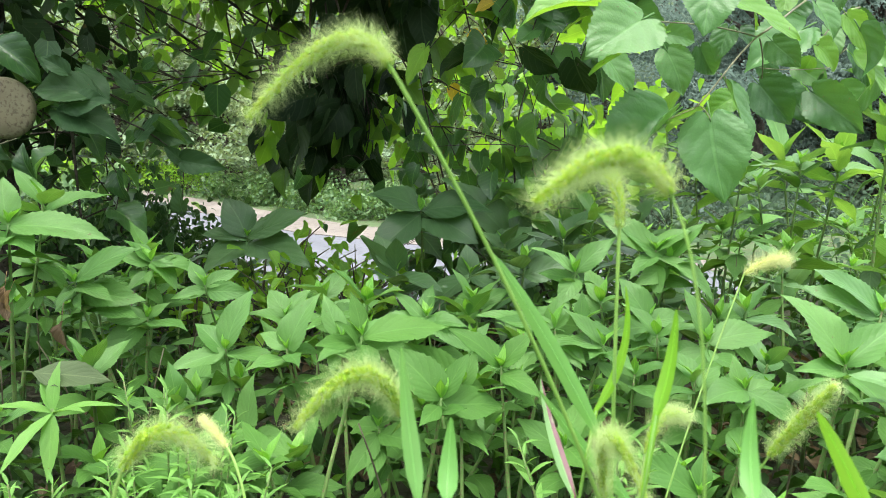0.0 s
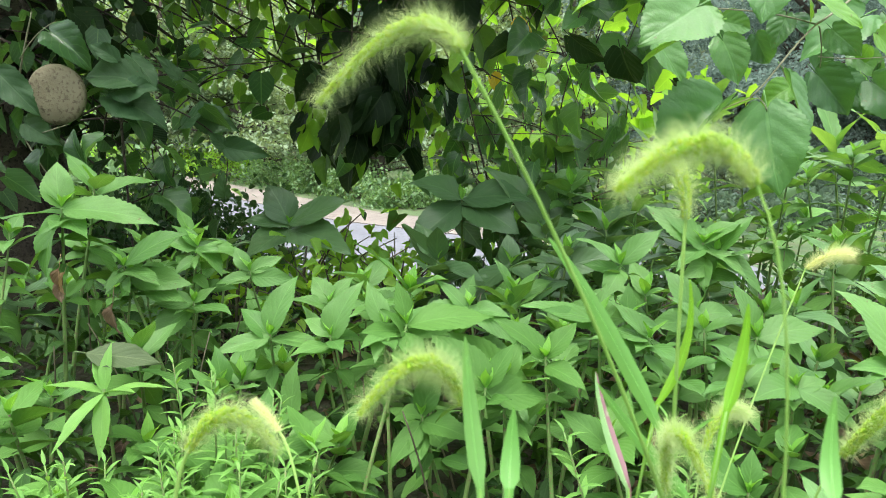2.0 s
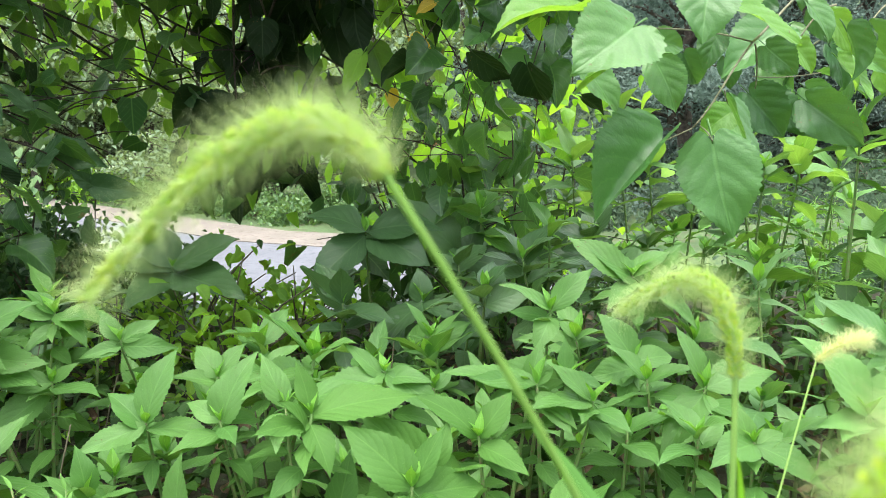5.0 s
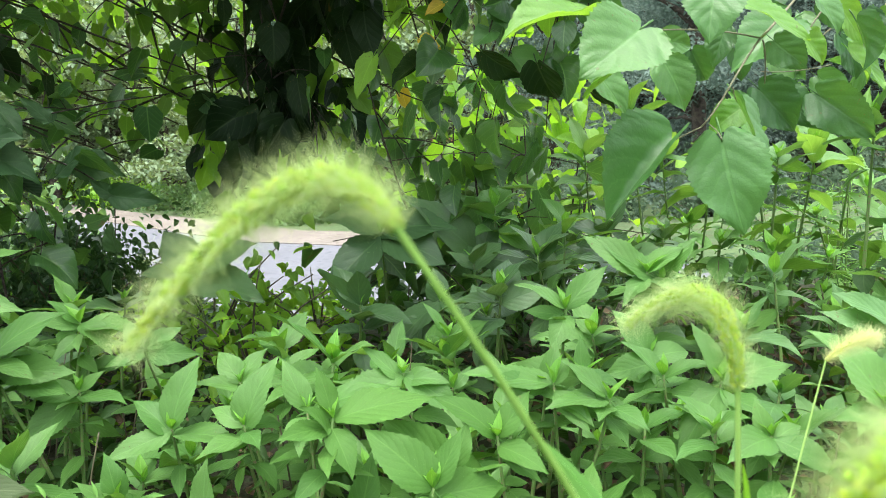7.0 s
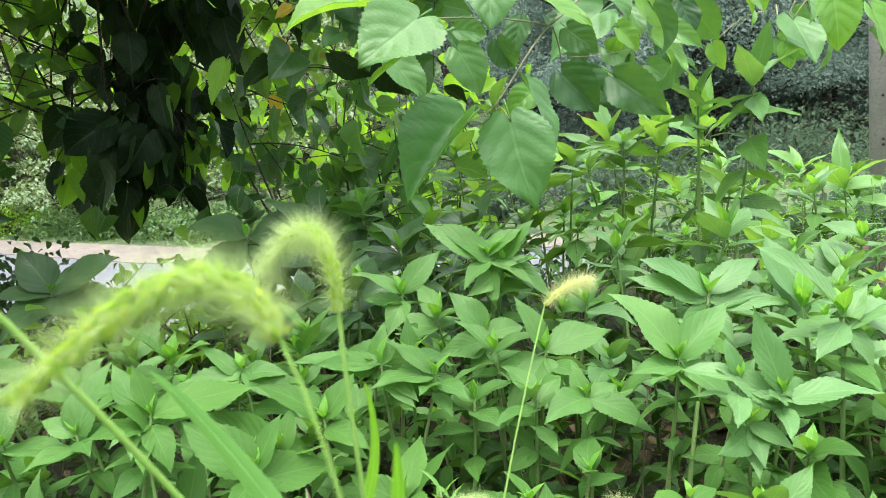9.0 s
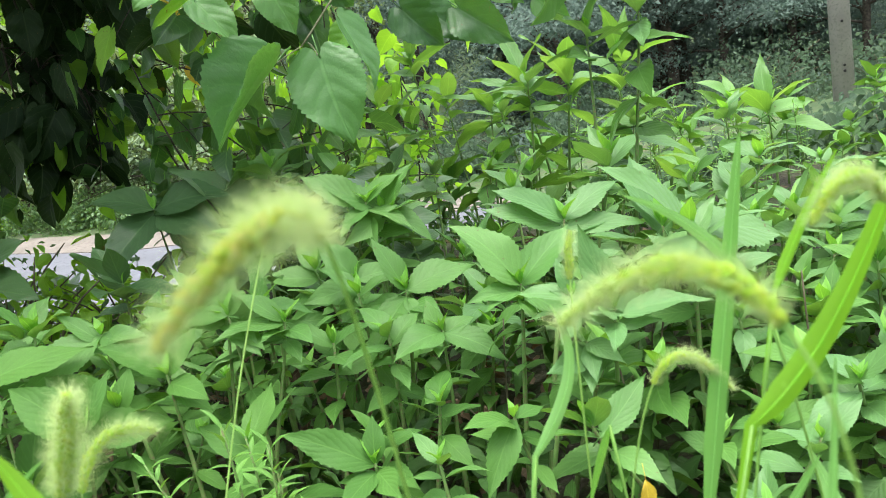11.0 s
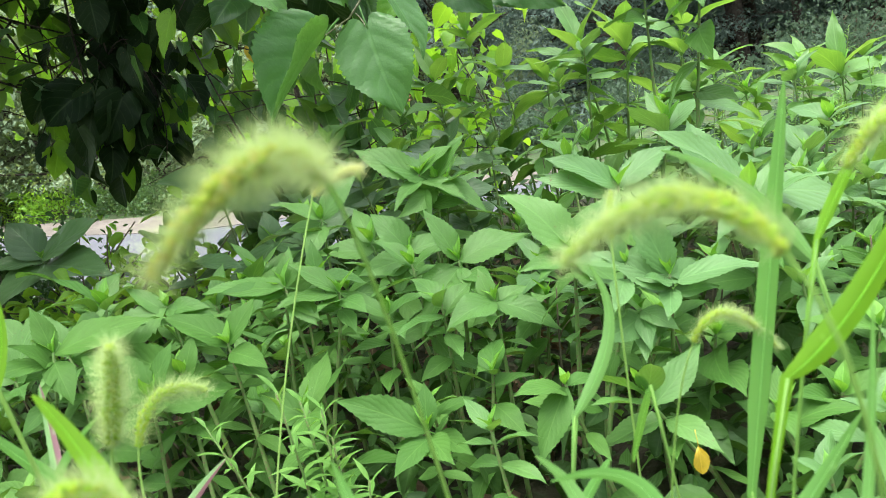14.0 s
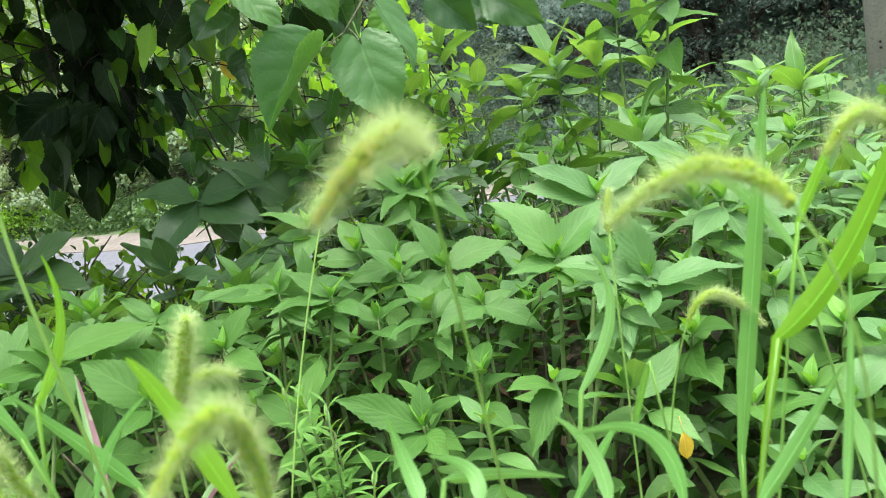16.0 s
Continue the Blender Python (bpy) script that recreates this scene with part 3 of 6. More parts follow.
# rough shrubs beyond the road and on the bank
for k, (x, y, s) in enumerate([(-11, 26, 1.9), (-8.5, 23, 1.6), (-6.2, 20.8, 1.3), (-4.4, 18.6, 1.2), (-3.0, 16.9, 1.15), (-1.7, 15.6, 1.1), (-0.4, 14.4, 0.8), (3.5, 13.0, 1.0), (5.2, 12.2, 1.1), (-15, 31, 2.2), (-20, 37, 2.4), (7.3, 11.6, 1.2), (10.5, 11.0, 1.4), (13, 10.4, 1.5), (0.8, 16.5, 0.9), (4.0, 16.5, 1.6), (7.0, 15.0, 1.9), (11, 14.5, 2.2), (15, 13, 2.4), (9.2, 13.2, 1.7), (6.0, 13.6, 1.5), (2.2, 20.5, 1.3), (18, 15, 2.6)]):
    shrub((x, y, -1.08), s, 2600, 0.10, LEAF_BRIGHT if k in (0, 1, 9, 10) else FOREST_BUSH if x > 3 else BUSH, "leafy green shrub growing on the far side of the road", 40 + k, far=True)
for k, (x, y, z, s) in enumerate([(2.3, 3.3, -0.25, 0.5), (2.9, 2.9, -0.2, 0.55), (3.3, 3.8, -0.5, 0.8), (2.6, 4.2, -0.6, 0.7), (1.8, 4.0, -0.5, 0.55), (4.3, 4.4, -0.7, 1.0), (5.4, 5.2, -0.8, 1.2), (3.6, 5.6, -0.9, 0.9), (1.1, 4.2, -0.6, 0.45), (3.5, 4.6, -0.65, 0.85), (4.6, 5.3, -0.8, 1.05), (2.8, 4.9, -0.75, 0.95), (5.9, 6.0, -0.95, 1.2)]):
    shrub((x, y, z), 0.82 * s, 1600, 0.06, FOREST_BUSH if x > 2 else BUSH, "leafy green bush on the bank above the road", 90 + k, 0.8)
for k, (x, y, z, s) in enumerate([(-4.0, 6.2, -0.9, 1.3), (-3.2, 4.7, -0.7, 1.1), (-5.9, 8.6, -1.0, 2.1), (-4.6, 6.0, -0.9, 2.2), (-8.0, 11.0, -1.0, 3.0)]):
    shrub((x, y, z), s, 3600, 0.11, BUSH if k < 4 else LEAF_BRIGHT, "green leafy bush on the bank", 110 + k, 1.0)
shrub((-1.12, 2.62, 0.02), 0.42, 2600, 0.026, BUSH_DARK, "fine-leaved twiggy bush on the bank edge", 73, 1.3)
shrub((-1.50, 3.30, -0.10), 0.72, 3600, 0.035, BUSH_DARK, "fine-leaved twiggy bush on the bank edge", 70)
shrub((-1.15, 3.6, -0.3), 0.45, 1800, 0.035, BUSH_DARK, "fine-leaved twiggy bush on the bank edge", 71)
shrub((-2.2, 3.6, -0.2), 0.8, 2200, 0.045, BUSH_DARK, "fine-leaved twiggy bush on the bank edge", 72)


def far_house(at):
    h = root_of("house", at, "white plastered house with an orange tiled roof behind trees", "house")

    def box(name, x0, x1, y0, y1, z0, z1, mat, parent):
        bm = bmesh.new()
        bmesh.ops.create_cube(bm, size=1)
        for v in bm.verts:
            v.co = ((x0 + x1) / 2 + v.co.x * (x1 - x0), (y0 + y1) / 2 + v.co.y * (y1 - y0), (z0 + z1) / 2 + v.co.z * (z1 - z0))
        bmesh.ops.bevel(bm, geom=bm.edges[:], offset=0.02, segments=1, affect="EDGES")
        me = bpy.data.meshes.new(name)
        bm.to_mesh(me)
        bm.free()
        me.materials.append(mat)
        ob = new(name, me)
        ob.parent = parent
        return ob

    box("wall", -1.4, 1.4, 0, 3, 0, 1.15, PLASTER, h)
    V = [(-1.7, -0.35, 1.1), (1.7, -0.35, 1.1), (1.7, 3.35, 1.1), (-1.7, 3.35, 1.1), (-1.5, 1.5, 2.0), (1.5, 1.5, 2.0)]
    link_mesh("roof", V, [(0, 1, 5, 4), (2, 3, 4, 5), (1, 2, 5), (3, 0, 4), (3, 2, 1, 0)], ROOF, h, smooth=False)
    w = box("window", -0.4, 0.3, -0.02, 0.05, 0.45, 0.95, DARK_GLASS, h)
    box("window_frame", -0.45, 0.35, -0.015, 0.04, 0.40, 1.0, PLASTER, w)
    return h


PLASTER = noisy_material("white_plaster", (0.62, 0.60, 0.57), (0.74, 0.72, 0.68), 2.0, 0.8, 0.004)
ROOF = noisy_material("orange_tile", (0.42, 0.13, 0.07), (0.52, 0.20, 0.11), 4.0, 0.7, 0.02)
DARK_GLASS = noisy_material("dark_glass", (0.02, 0.025, 0.03), (0.03, 0.035, 0.04), 2.0, 0.1, 0.0)
house = far_house((1.95, 25.5, -0.98))
house.scale = (0.45, 0.45, 0.8)

# low growth on the bank down to the road
r = np.random.default_rng(61)
n = 7000
c = np.stack([r.normal(-0.2, 1.7, n), 2.7 + 3.7 * r.beta(1.4, 1.7, n), np.zeros(n)], 1)
c[:, 2] = ground_height(c[:, 0], c[:, 1]) + r.uniform(0.02, 0.16, n)
long, down, open_side = r.uniform(0.03, 0.08, n), r.uniform(0, 0.6, n), c[:, 0] < -0.2
tagged(leaf_cloud("bank_growth", LEAF_BRIGHT, c[open_side], long[open_side], down[open_side], None, 0.6, False, 62, 0.5, plain=True), "light green low growth covering the bank above the road", "ground cover", kind="stuff")
# tree shade on this part of the bank is put into its green
tagged(leaf_cloud("bank_growth", BUSH_DARK, c[~open_side], long[~open_side], down[~open_side], None, 0.6, False, 63, 0.5, plain=True), "low growth on the bank, coloured darker green for tree shade", "ground cover", kind="stuff")
for k, (x, y, z, s) in enumerate([(-0.42, 2.05, 0.20, 0.20), (-0.58, 2.30, 0.18, 0.22), (-0.28, 2.35, 0.16, 0.20), (-0.75, 2.15, 0.12, 0.20)]):
    shrub((x, y, z - 0.16), s * 1.9, 120, 0.045, LEAF_BRIGHT, "small sapling with bright yellow-green leaves", 130 + k, 1.0)


# ---- sunflower-like weeds: leafy plants in the middle ground ----
LEAVES = [mesh_only("leaf", leaf_shape(0.40 + 0.035 * (i % 4), 0.34 + 0.03 * (i % 3), 0.30 - 0.09 * (i % 3), 0.30 + 0.22 * (i % 4), 0.022, 0.018, 27, 0.16, i, 0.95 + 0.12 * (i % 3)), LEAF) for i in range(10)]
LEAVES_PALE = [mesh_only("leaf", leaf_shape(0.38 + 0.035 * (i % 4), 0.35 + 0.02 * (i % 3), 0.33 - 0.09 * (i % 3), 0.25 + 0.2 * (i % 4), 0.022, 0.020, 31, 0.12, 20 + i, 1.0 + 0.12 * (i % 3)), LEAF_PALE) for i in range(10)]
LEAVES_MINT = [mesh_only("leaf", leaf_shape(0.36 + 0.03 * (i % 4), 0.36 + 0.02 * (i % 3), 0.30 - 0.08 * (i % 3), 0.20 + 0.18 * (i % 4), 0.022, 0.022, 31, 0.12, 70 + i, 1.0 + 0.12 * (i % 3)), LEAF_MINT) for i in range(8)]
LEAVES_SHADED = [mesh_only("leaf", leaf_shape(0.52 + 0.05 * (i % 3), 0.38, 0.25, 0.3 + 0.22 * (i % 3), 0.025, 0.014, 23, 0.16, 30 + i, 0.95), LEAF_SHADED) for i in range(6)]
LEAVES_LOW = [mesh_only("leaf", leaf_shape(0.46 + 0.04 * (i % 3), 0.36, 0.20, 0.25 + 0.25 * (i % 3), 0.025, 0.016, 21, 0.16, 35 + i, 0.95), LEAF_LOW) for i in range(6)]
YOUNG = [mesh_only("leaf", leaf_shape(0.34 + 0.04 * i, 0.37, 0.55, 0.15 + 0.2 * i, 0.02, 0.010, 17, 0.06, 40 + i, 1.2), LEAF_YOUNG) for i in range(3)]
TALL_LEAVES = [mesh_only("leaf", leaf_shape(0.28 + 0.03 * (i % 3), 0.38, 0.40 - 0.08 * (i % 3), 0.35 + 0.3 * (i % 3), 0.025, 0.012, 23, 0.20, 50 + i, 1.1), LEAF_TALL) for i in range(6)]
NARROW = [mesh_only("leaf", leaf_shape(0.24, 0.38, 0.3, 0.3 + 0.3 * i, 0.01, 0.008, 13, 0.08, 60 + i, 1.0), LEAF_FRESH) for i in range(3)]


def weed_plant(x, y, top, size, turn, seed, label, group, pale=True, tips=None, dark=False, tall=False):
    """One upright weed: bent stem, a bright shoot, pairs of leaves crosswise down the stem."""
    r = np.random.default_rng(seed)
    g = float(ground_height(np.float64(x), np.float64(y)))
    rx, ry = r.normal(0, 0.05), r.normal(0.02, 0.05)
    p = root_of("leafy_weed", (x + rx, y + ry, g), label, "weed", group)
    h = top - g
    stem = bezier([(0, 0, -0.03), (-rx * 0.15, -ry * 0.15, h * 0.45), (-rx * 0.9, -ry * 0.9, h * 0.8), (-rx, -ry, h)], 9)
    v, f = tube(stem, np.linspace(0.0046, 0.0018, 9) * (0.6 + 4.0 * size), 6)
    link_mesh("stem", v, f, STEM, p)

    def on_stem(z):
        k = np.clip(z / h, 0, 1) * 8
        i = min(int(k), 7)
        return stem[i] + (k - i) * (stem[i + 1] - stem[i])

    tip = on_stem(h)
    for k in range(2):
        leaf_ob(YOUNG[r.integers(3)], p, tip, turn + 90 + 180 * k + r.normal(0, 12), r.uniform(50, 78), size * r.uniform(0.28, 0.5))
    for k in range(2):
        leaf_ob(YOUNG[r.integers(3)], p, tip, turn + 180 * k + r.normal(0, 12), r.uniform(65, 82), size * r.uniform(0.15, 0.3))
    z, k, step = h - 0.006, 0, 0.022
    if tall:
        step = 0.035
    pool = LEAVES_SHADED if dark else TALL_LEAVES if tall else LEAVES_MINT if pale and x > 0.54 else LEAVES_PALE if pale else LEAVES
    if tips is not None:
        here = np.array([x + rx, y + ry, g])
        for q, end in enumerate(tips):
            base = on_stem(h - 0.004 - 0.012 * (q // 2))
            leaf_between(pool[r.integers(len(pool))], p, base, np.array(end) - here, r.normal(0, 14), wide=r.uniform(0.95, 1.15), face=(0, -0.5, 0.85))
        k, z, step = 2, h - 0.035, 0.045
    if tall:
        size *= 1.55
    sizes = (0.85, 1.0, 1.0, 0.95, 0.85, 0.75, 0.7, 0.6, 0.55, 0.5, 0.5, 0.45, 0.45)
    rise = (44, 26, 12, 0, -8, -14, -18, -20, -25, -25, -30, -30, -30)
    while z > 0.03 and k < 13:
        for s in (0, 1):
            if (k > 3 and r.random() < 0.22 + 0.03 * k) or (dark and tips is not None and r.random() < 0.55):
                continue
            use = LEAVES_SHADED if dark else pool if k < 3 or tall else LEAVES if k < 6 else LEAVES_LOW
            leaf_ob(use[r.integers(len(use))], p, on_stem(z), turn + 90 * (k % 2) + 180 * s + r.normal(0, 22), rise[k] + (10 if tall else 0) + r.normal(0, 16), size * sizes[k] * (1.0 if tips is None else 0.62 if dark else 0.78) * r.uniform(0.7, 1.15), r.normal(0, 20))
        z -= step
        step = min(step * 1.3, 0.088 if tall else 0.075) * r.uniform(0.85, 1.15)
        k += 1
    return p


FRONT = [
    (-0.57, 1.48, 0.36, 0.100, 0),
    (-0.72, 1.36, 0.52, 0.120, 70),
    (-0.62, 1.55, 0.40, 0.110, 30),
    (0.07, 1.20, 0.23, 0.120, 30),
]
RIGHT = [
    (0.46, 1.50, 0.39, 0.115, 10),
    (0.72, 1.55, 0.37, 0.115, 60),
    (0.85, 1.35, 0.42, 0.130, 20),
    (0.96, 1.62, 0.66, 0.130, 50),
    (1.05, 1.55, 0.69, 0.140, 10),
    (0.91, 1.90, 0.57, 0.130, 30),
    (1.11, 1.75, 0.44, 0.130, 80),
    (1.45, 1.90, 0.39, 0.120, 20),
    (0.89, 2.10, 0.50, 0.120, 0),
    (0.24, 2.05, 0.48, 0.140, 45),
    (-0.11, 1.20, 0.37, 0.130, 70),
    (1.26, 1.50, 0.33, 0.130, 35),
]
LATE = [
    (0.29, 1.30, 0.35, 0.100, 50),
    (0.78, 1.05, 0.35, 0.150, 60),
    (0.34, 1.12, 0.34, 0.090, 60),
    (0.36, 1.00, 0.31, 0.080, 20),
    (0.36, 0.74, 0.26, 0.050, 15),
    (0.53, 0.78, 0.23, 0.090, 50),
    (0.29, 1.05, 0.30, 0.090, 80),
    (0.74, 0.70, 0.19, 0.070, 35),
    (0.83, 0.75, 0.21, 0.080, 10),
    (0.66, 0.68, 0.15, 0.060, 65),
    (0.92, 0.80, 0.22, 0.085, 50),
    (0.79, 0.90, 0.25, 0.085, 80),
]
TALL = [
    (1.00, 2.20, 0.58, 0.140, 20),
    (1.36, 2.30, 0.58, 0.150, 70),
    (0.74, 2.50, 0.70, 0.110, 10),
    (0.92, 2.30, 0.52, 0.120, 50),
    (0.81, 2.40, 0.55, 0.110, 0),
    (1.06, 2.00, 0.57, 0.140, 30),
    (1.87, 2.30, 0.33, 0.140, 15),
    (1.31, 1.70, 0.24, 0.130, 60),
    (2.07, 2.80, 0.33, 0.130, 40),
    (1.32, 1.90, 0.25, 0.130, 5),
    (0.62, 2.60, 0.57, 0.120, 35),
    (0.41, 2.00, 0.43, 0.120, 65),
    (0.23, 2.40, 0.54, 0.130, 25),
    (1.60, 2.60, 0.40, 0.130, 55),
    (1.43, 1.60, 0.17, 0.130, 30),
]
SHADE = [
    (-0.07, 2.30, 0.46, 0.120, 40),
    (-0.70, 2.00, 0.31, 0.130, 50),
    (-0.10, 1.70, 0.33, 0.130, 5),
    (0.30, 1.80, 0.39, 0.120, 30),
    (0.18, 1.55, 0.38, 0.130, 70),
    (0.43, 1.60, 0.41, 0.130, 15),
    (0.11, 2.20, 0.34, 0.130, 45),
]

WEEDS_A = [
    ((-0.334, 1.160, 0.304), [(-0.316, 1.172, 0.412), (-0.408, 1.105, 0.289), (-0.383, 1.172, 0.359), (-0.239, 1.130, 0.309)]),
    ((-0.227, 1.120, 0.317), [(-0.274, 1.132, 0.350), (-0.172, 1.150, 0.318), (-0.199, 1.132, 0.414), (-0.200, 1.065, 0.321), (-0.279, 1.065, 0.314)]),
    ((-0.139, 1.100, 0.338), [(-0.018, 1.112, 0.374), (-0.163, 1.112, 0.412), (-0.165, 1.045, 0.334), (-0.147, 1.045, 0.307)]),
    ((-0.289, 1.100, 0.183), [(-0.282, 1.112, 0.281), (-0.335, 1.130, 0.182), (-0.204, 1.045, 0.191), (-0.248, 1.045, 0.138)]),
    ((-0.070, 0.950, 0.262), [(-0.123, 0.980, 0.261), (-0.055, 0.962, 0.335), (-0.005, 0.895, 0.259), (-0.106, 0.895, 0.214), (-0.079, 0.895, 0.214)]),
]
WEEDS_B = [
    ((-0.619, 1.330, 0.349), [(-0.659, 1.342, 0.402), (-0.577, 1.342, 0.397), (-0.674, 1.275, 0.349), (-0.526, 1.275, 0.329)]),
    ((-0.533, 1.340, 0.310), [(-0.496, 1.352, 0.341), (-0.603, 1.310, 0.325), (-0.442, 1.285, 0.311), (-0.628, 1.285, 0.243)]),
    ((-0.701, 1.220, 0.499), [(-0.721, 1.232, 0.588), (-0.531, 1.190, 0.497), (-0.841, 1.250, 0.487), (-0.745, 1.165, 0.387), (-0.709, 1.165, 0.471), (-0.625, 1.165, 0.467)]),
    ((-0.643, 1.300, 0.385), [(-0.537, 1.312, 0.469), (-0.657, 1.312, 0.419), (-0.658, 1.245, 0.351), (-0.556, 1.245, 0.378)]),
    ((0.014, 0.900, 0.320), [(-0.044, 0.912, 0.397), (0.049, 0.912, 0.377), (0.109, 0.930, 0.307), (-0.010, 0.845, 0.314)]),
]
WEEDS_C = [
    ((-0.012, 1.150, 0.361), [(-0.127, 1.095, 0.331), (0.064, 1.095, 0.325), (0.046, 1.120, 0.371), (-0.066, 1.162, 0.402)]),
    ((0.523, 0.930, 0.354), [(0.470, 0.942, 0.458), (0.594, 0.942, 0.422), (0.599, 0.875, 0.300), (0.457, 0.900, 0.370), (0.519, 0.875, 0.326)]),
    ((0.600, 0.840, 0.328), [(0.581, 0.852, 0.428), (0.665, 0.870, 0.318), (0.566, 0.810, 0.347), (0.704, 0.810, 0.336), (0.542, 0.852, 0.370), (0.568, 0.785, 0.306)]),
    ((0.403, 1.080, 0.340), [(0.379, 1.092, 0.426), (0.510, 1.092, 0.367), (0.315, 1.025, 0.285), (0.409, 1.025, 0.308)]),
    ((0.424, 1.350, 0.417), [(0.317, 1.362, 0.500), (0.484, 1.362, 0.494), (0.504, 1.295, 0.380), (0.347, 1.295, 0.384)]),
]
WEEDS_D = [
    ((0.227, 1.200, 0.422), [(0.168, 1.212, 0.478), (0.292, 1.212, 0.487), (0.198, 1.145, 0.388), (0.168, 1.230, 0.416)]),
    ((0.429, 1.000, 0.297), [(0.501, 0.945, 0.269), (0.365, 0.945, 0.314), (0.414, 1.012, 0.342), (0.475, 1.012, 0.316)]),
    ((0.237, 1.020, 0.353), [(0.188, 1.032, 0.415), (0.158, 0.990, 0.382), (0.207, 0.965, 0.357), (0.268, 0.965, 0.346)]),
    ((0.165, 1.050, 0.365), [(0.094, 1.020, 0.392), (0.181, 1.062, 0.422), (0.224, 1.080, 0.353)]),
    ((0.765, 0.950, 0.366), [(0.685, 0.962, 0.491), (0.941, 0.980, 0.336), (0.775, 0.895, 0.305), (0.694, 0.895, 0.346), (0.815, 0.962, 0.400)]),
]
WEEDS_E = [
    ((0.635, 1.050, 0.393), [(0.559, 1.062, 0.470), (0.722, 1.062, 0.449), (0.532, 1.062, 0.444), (0.742, 1.020, 0.372), (0.560, 0.995, 0.349), (0.638, 0.995, 0.342)]),
    ((0.398, 1.350, 0.434), [(0.298, 1.362, 0.511), (0.456, 1.362, 0.494), (0.337, 1.295, 0.412), (0.469, 1.295, 0.398)]),
    ((-0.089, 0.950, 0.385), [(-0.101, 0.962, 0.443), (0.024, 0.962, 0.416), (-0.138, 0.895, 0.395), (-0.066, 0.895, 0.348), (-0.106, 0.920, 0.416)]),
    ((0.093, 0.980, 0.335), [(0.037, 0.992, 0.403), (0.130, 0.992, 0.389), (0.139, 0.925, 0.318)]),
    ((0.039, 0.950, 0.320), [(-0.040, 0.962, 0.381), (0.105, 0.980, 0.294), (0.055, 0.962, 0.367), (-0.007, 0.895, 0.303)]),
]
WEEDS_F = [
    ((0.302, 0.800, 0.245), [(0.306, 0.812, 0.293), (0.219, 0.812, 0.303), (0.316, 0.745, 0.242), (0.260, 0.745, 0.241)]),
    ((0.212, 1.050, 0.373), [(0.114, 1.080, 0.388), (0.283, 1.080, 0.352), (0.212, 1.062, 0.422), (0.232, 0.995, 0.341)]),
    ((0.171, 1.030, 0.375), [(0.063, 1.060, 0.398), (0.190, 1.042, 0.409), (0.204, 0.975, 0.340)]),
    ((0.560, 0.860, 0.347), [(0.553, 0.872, 0.393), (0.508, 0.890, 0.368), (0.635, 0.830, 0.328), (0.588, 0.872, 0.364), (0.520, 0.805, 0.321)]),
    ((0.449, 0.780, 0.263), [(0.398, 0.725, 0.219), (0.488, 0.792, 0.271), (0.403, 0.750, 0.299)]),
    ((0.569, 0.860, 0.290), [(0.555, 0.805, 0.271), (0.585, 0.805, 0.291), (0.509, 0.805, 0.292)]),
]
WEEDS_G = [
    ((0.344, 1.180, 0.347), [(0.303, 1.192, 0.426), (0.415, 1.192, 0.362), (0.269, 1.125, 0.353), (0.357, 1.125, 0.304), (0.308, 1.125, 0.308)]),
]
WEEDS_H = [
    ((-0.640, 1.32, 0.370), [(-0.692, 1.29, 0.352), (-0.571, 1.33, 0.396), (-0.634, 1.34, 0.428), (-0.520, 1.29, 0.369), (-0.632, 1.27, 0.345)]),
    ((-0.553, 1.42, 0.402), [(-0.609, 1.44, 0.451), (-0.480, 1.38, 0.376), (-0.636, 1.42, 0.430), (-0.434, 1.42, 0.406), (-0.541, 1.37, 0.370)]),
    ((-0.431, 1.36, 0.366), [(-0.470, 1.38, 0.416), (-0.375, 1.38, 0.400), (-0.486, 1.33, 0.357), (-0.342, 1.33, 0.357)]),
    ((-0.250, 1.22, 0.343), [(-0.286, 1.24, 0.396), (-0.215, 1.24, 0.396), (-0.303, 1.19, 0.364), (-0.179, 1.19, 0.350), (-0.245, 1.17, 0.313)]),
    ((-0.770, 1.40, 0.396), [(-0.833, 1.42, 0.437), (-0.724, 1.42, 0.426), (-0.813, 1.37, 0.380), (-0.679, 1.37, 0.391)]),
]
CHOSEN = WEEDS_H + WEEDS_A + WEEDS_B + WEEDS_C + WEEDS_D + WEEDS_E + WEEDS_F + WEEDS_G

LABEL_FRONT = "bright green leafy weed with broad toothed leaves in opposite pairs"
LABEL_TALL = "tall slender leafy weed with pointed toothed leaves and bright shoots"
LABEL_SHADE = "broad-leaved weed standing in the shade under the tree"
seed = 100
for node, tips in CHOSEN:
    reach = float(np.mean([np.linalg.norm(np.subtract(q, node)) for q in tips]))
    # weeds front left take the darker leaf, shade put into colour
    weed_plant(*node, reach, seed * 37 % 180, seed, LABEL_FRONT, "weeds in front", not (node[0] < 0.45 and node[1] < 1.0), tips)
    seed += 1
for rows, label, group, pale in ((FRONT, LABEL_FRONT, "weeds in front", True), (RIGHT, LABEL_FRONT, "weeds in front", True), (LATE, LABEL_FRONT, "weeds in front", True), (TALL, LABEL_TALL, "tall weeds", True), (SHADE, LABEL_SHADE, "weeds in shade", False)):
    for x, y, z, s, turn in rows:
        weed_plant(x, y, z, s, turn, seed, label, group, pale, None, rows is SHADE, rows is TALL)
        seed += 1


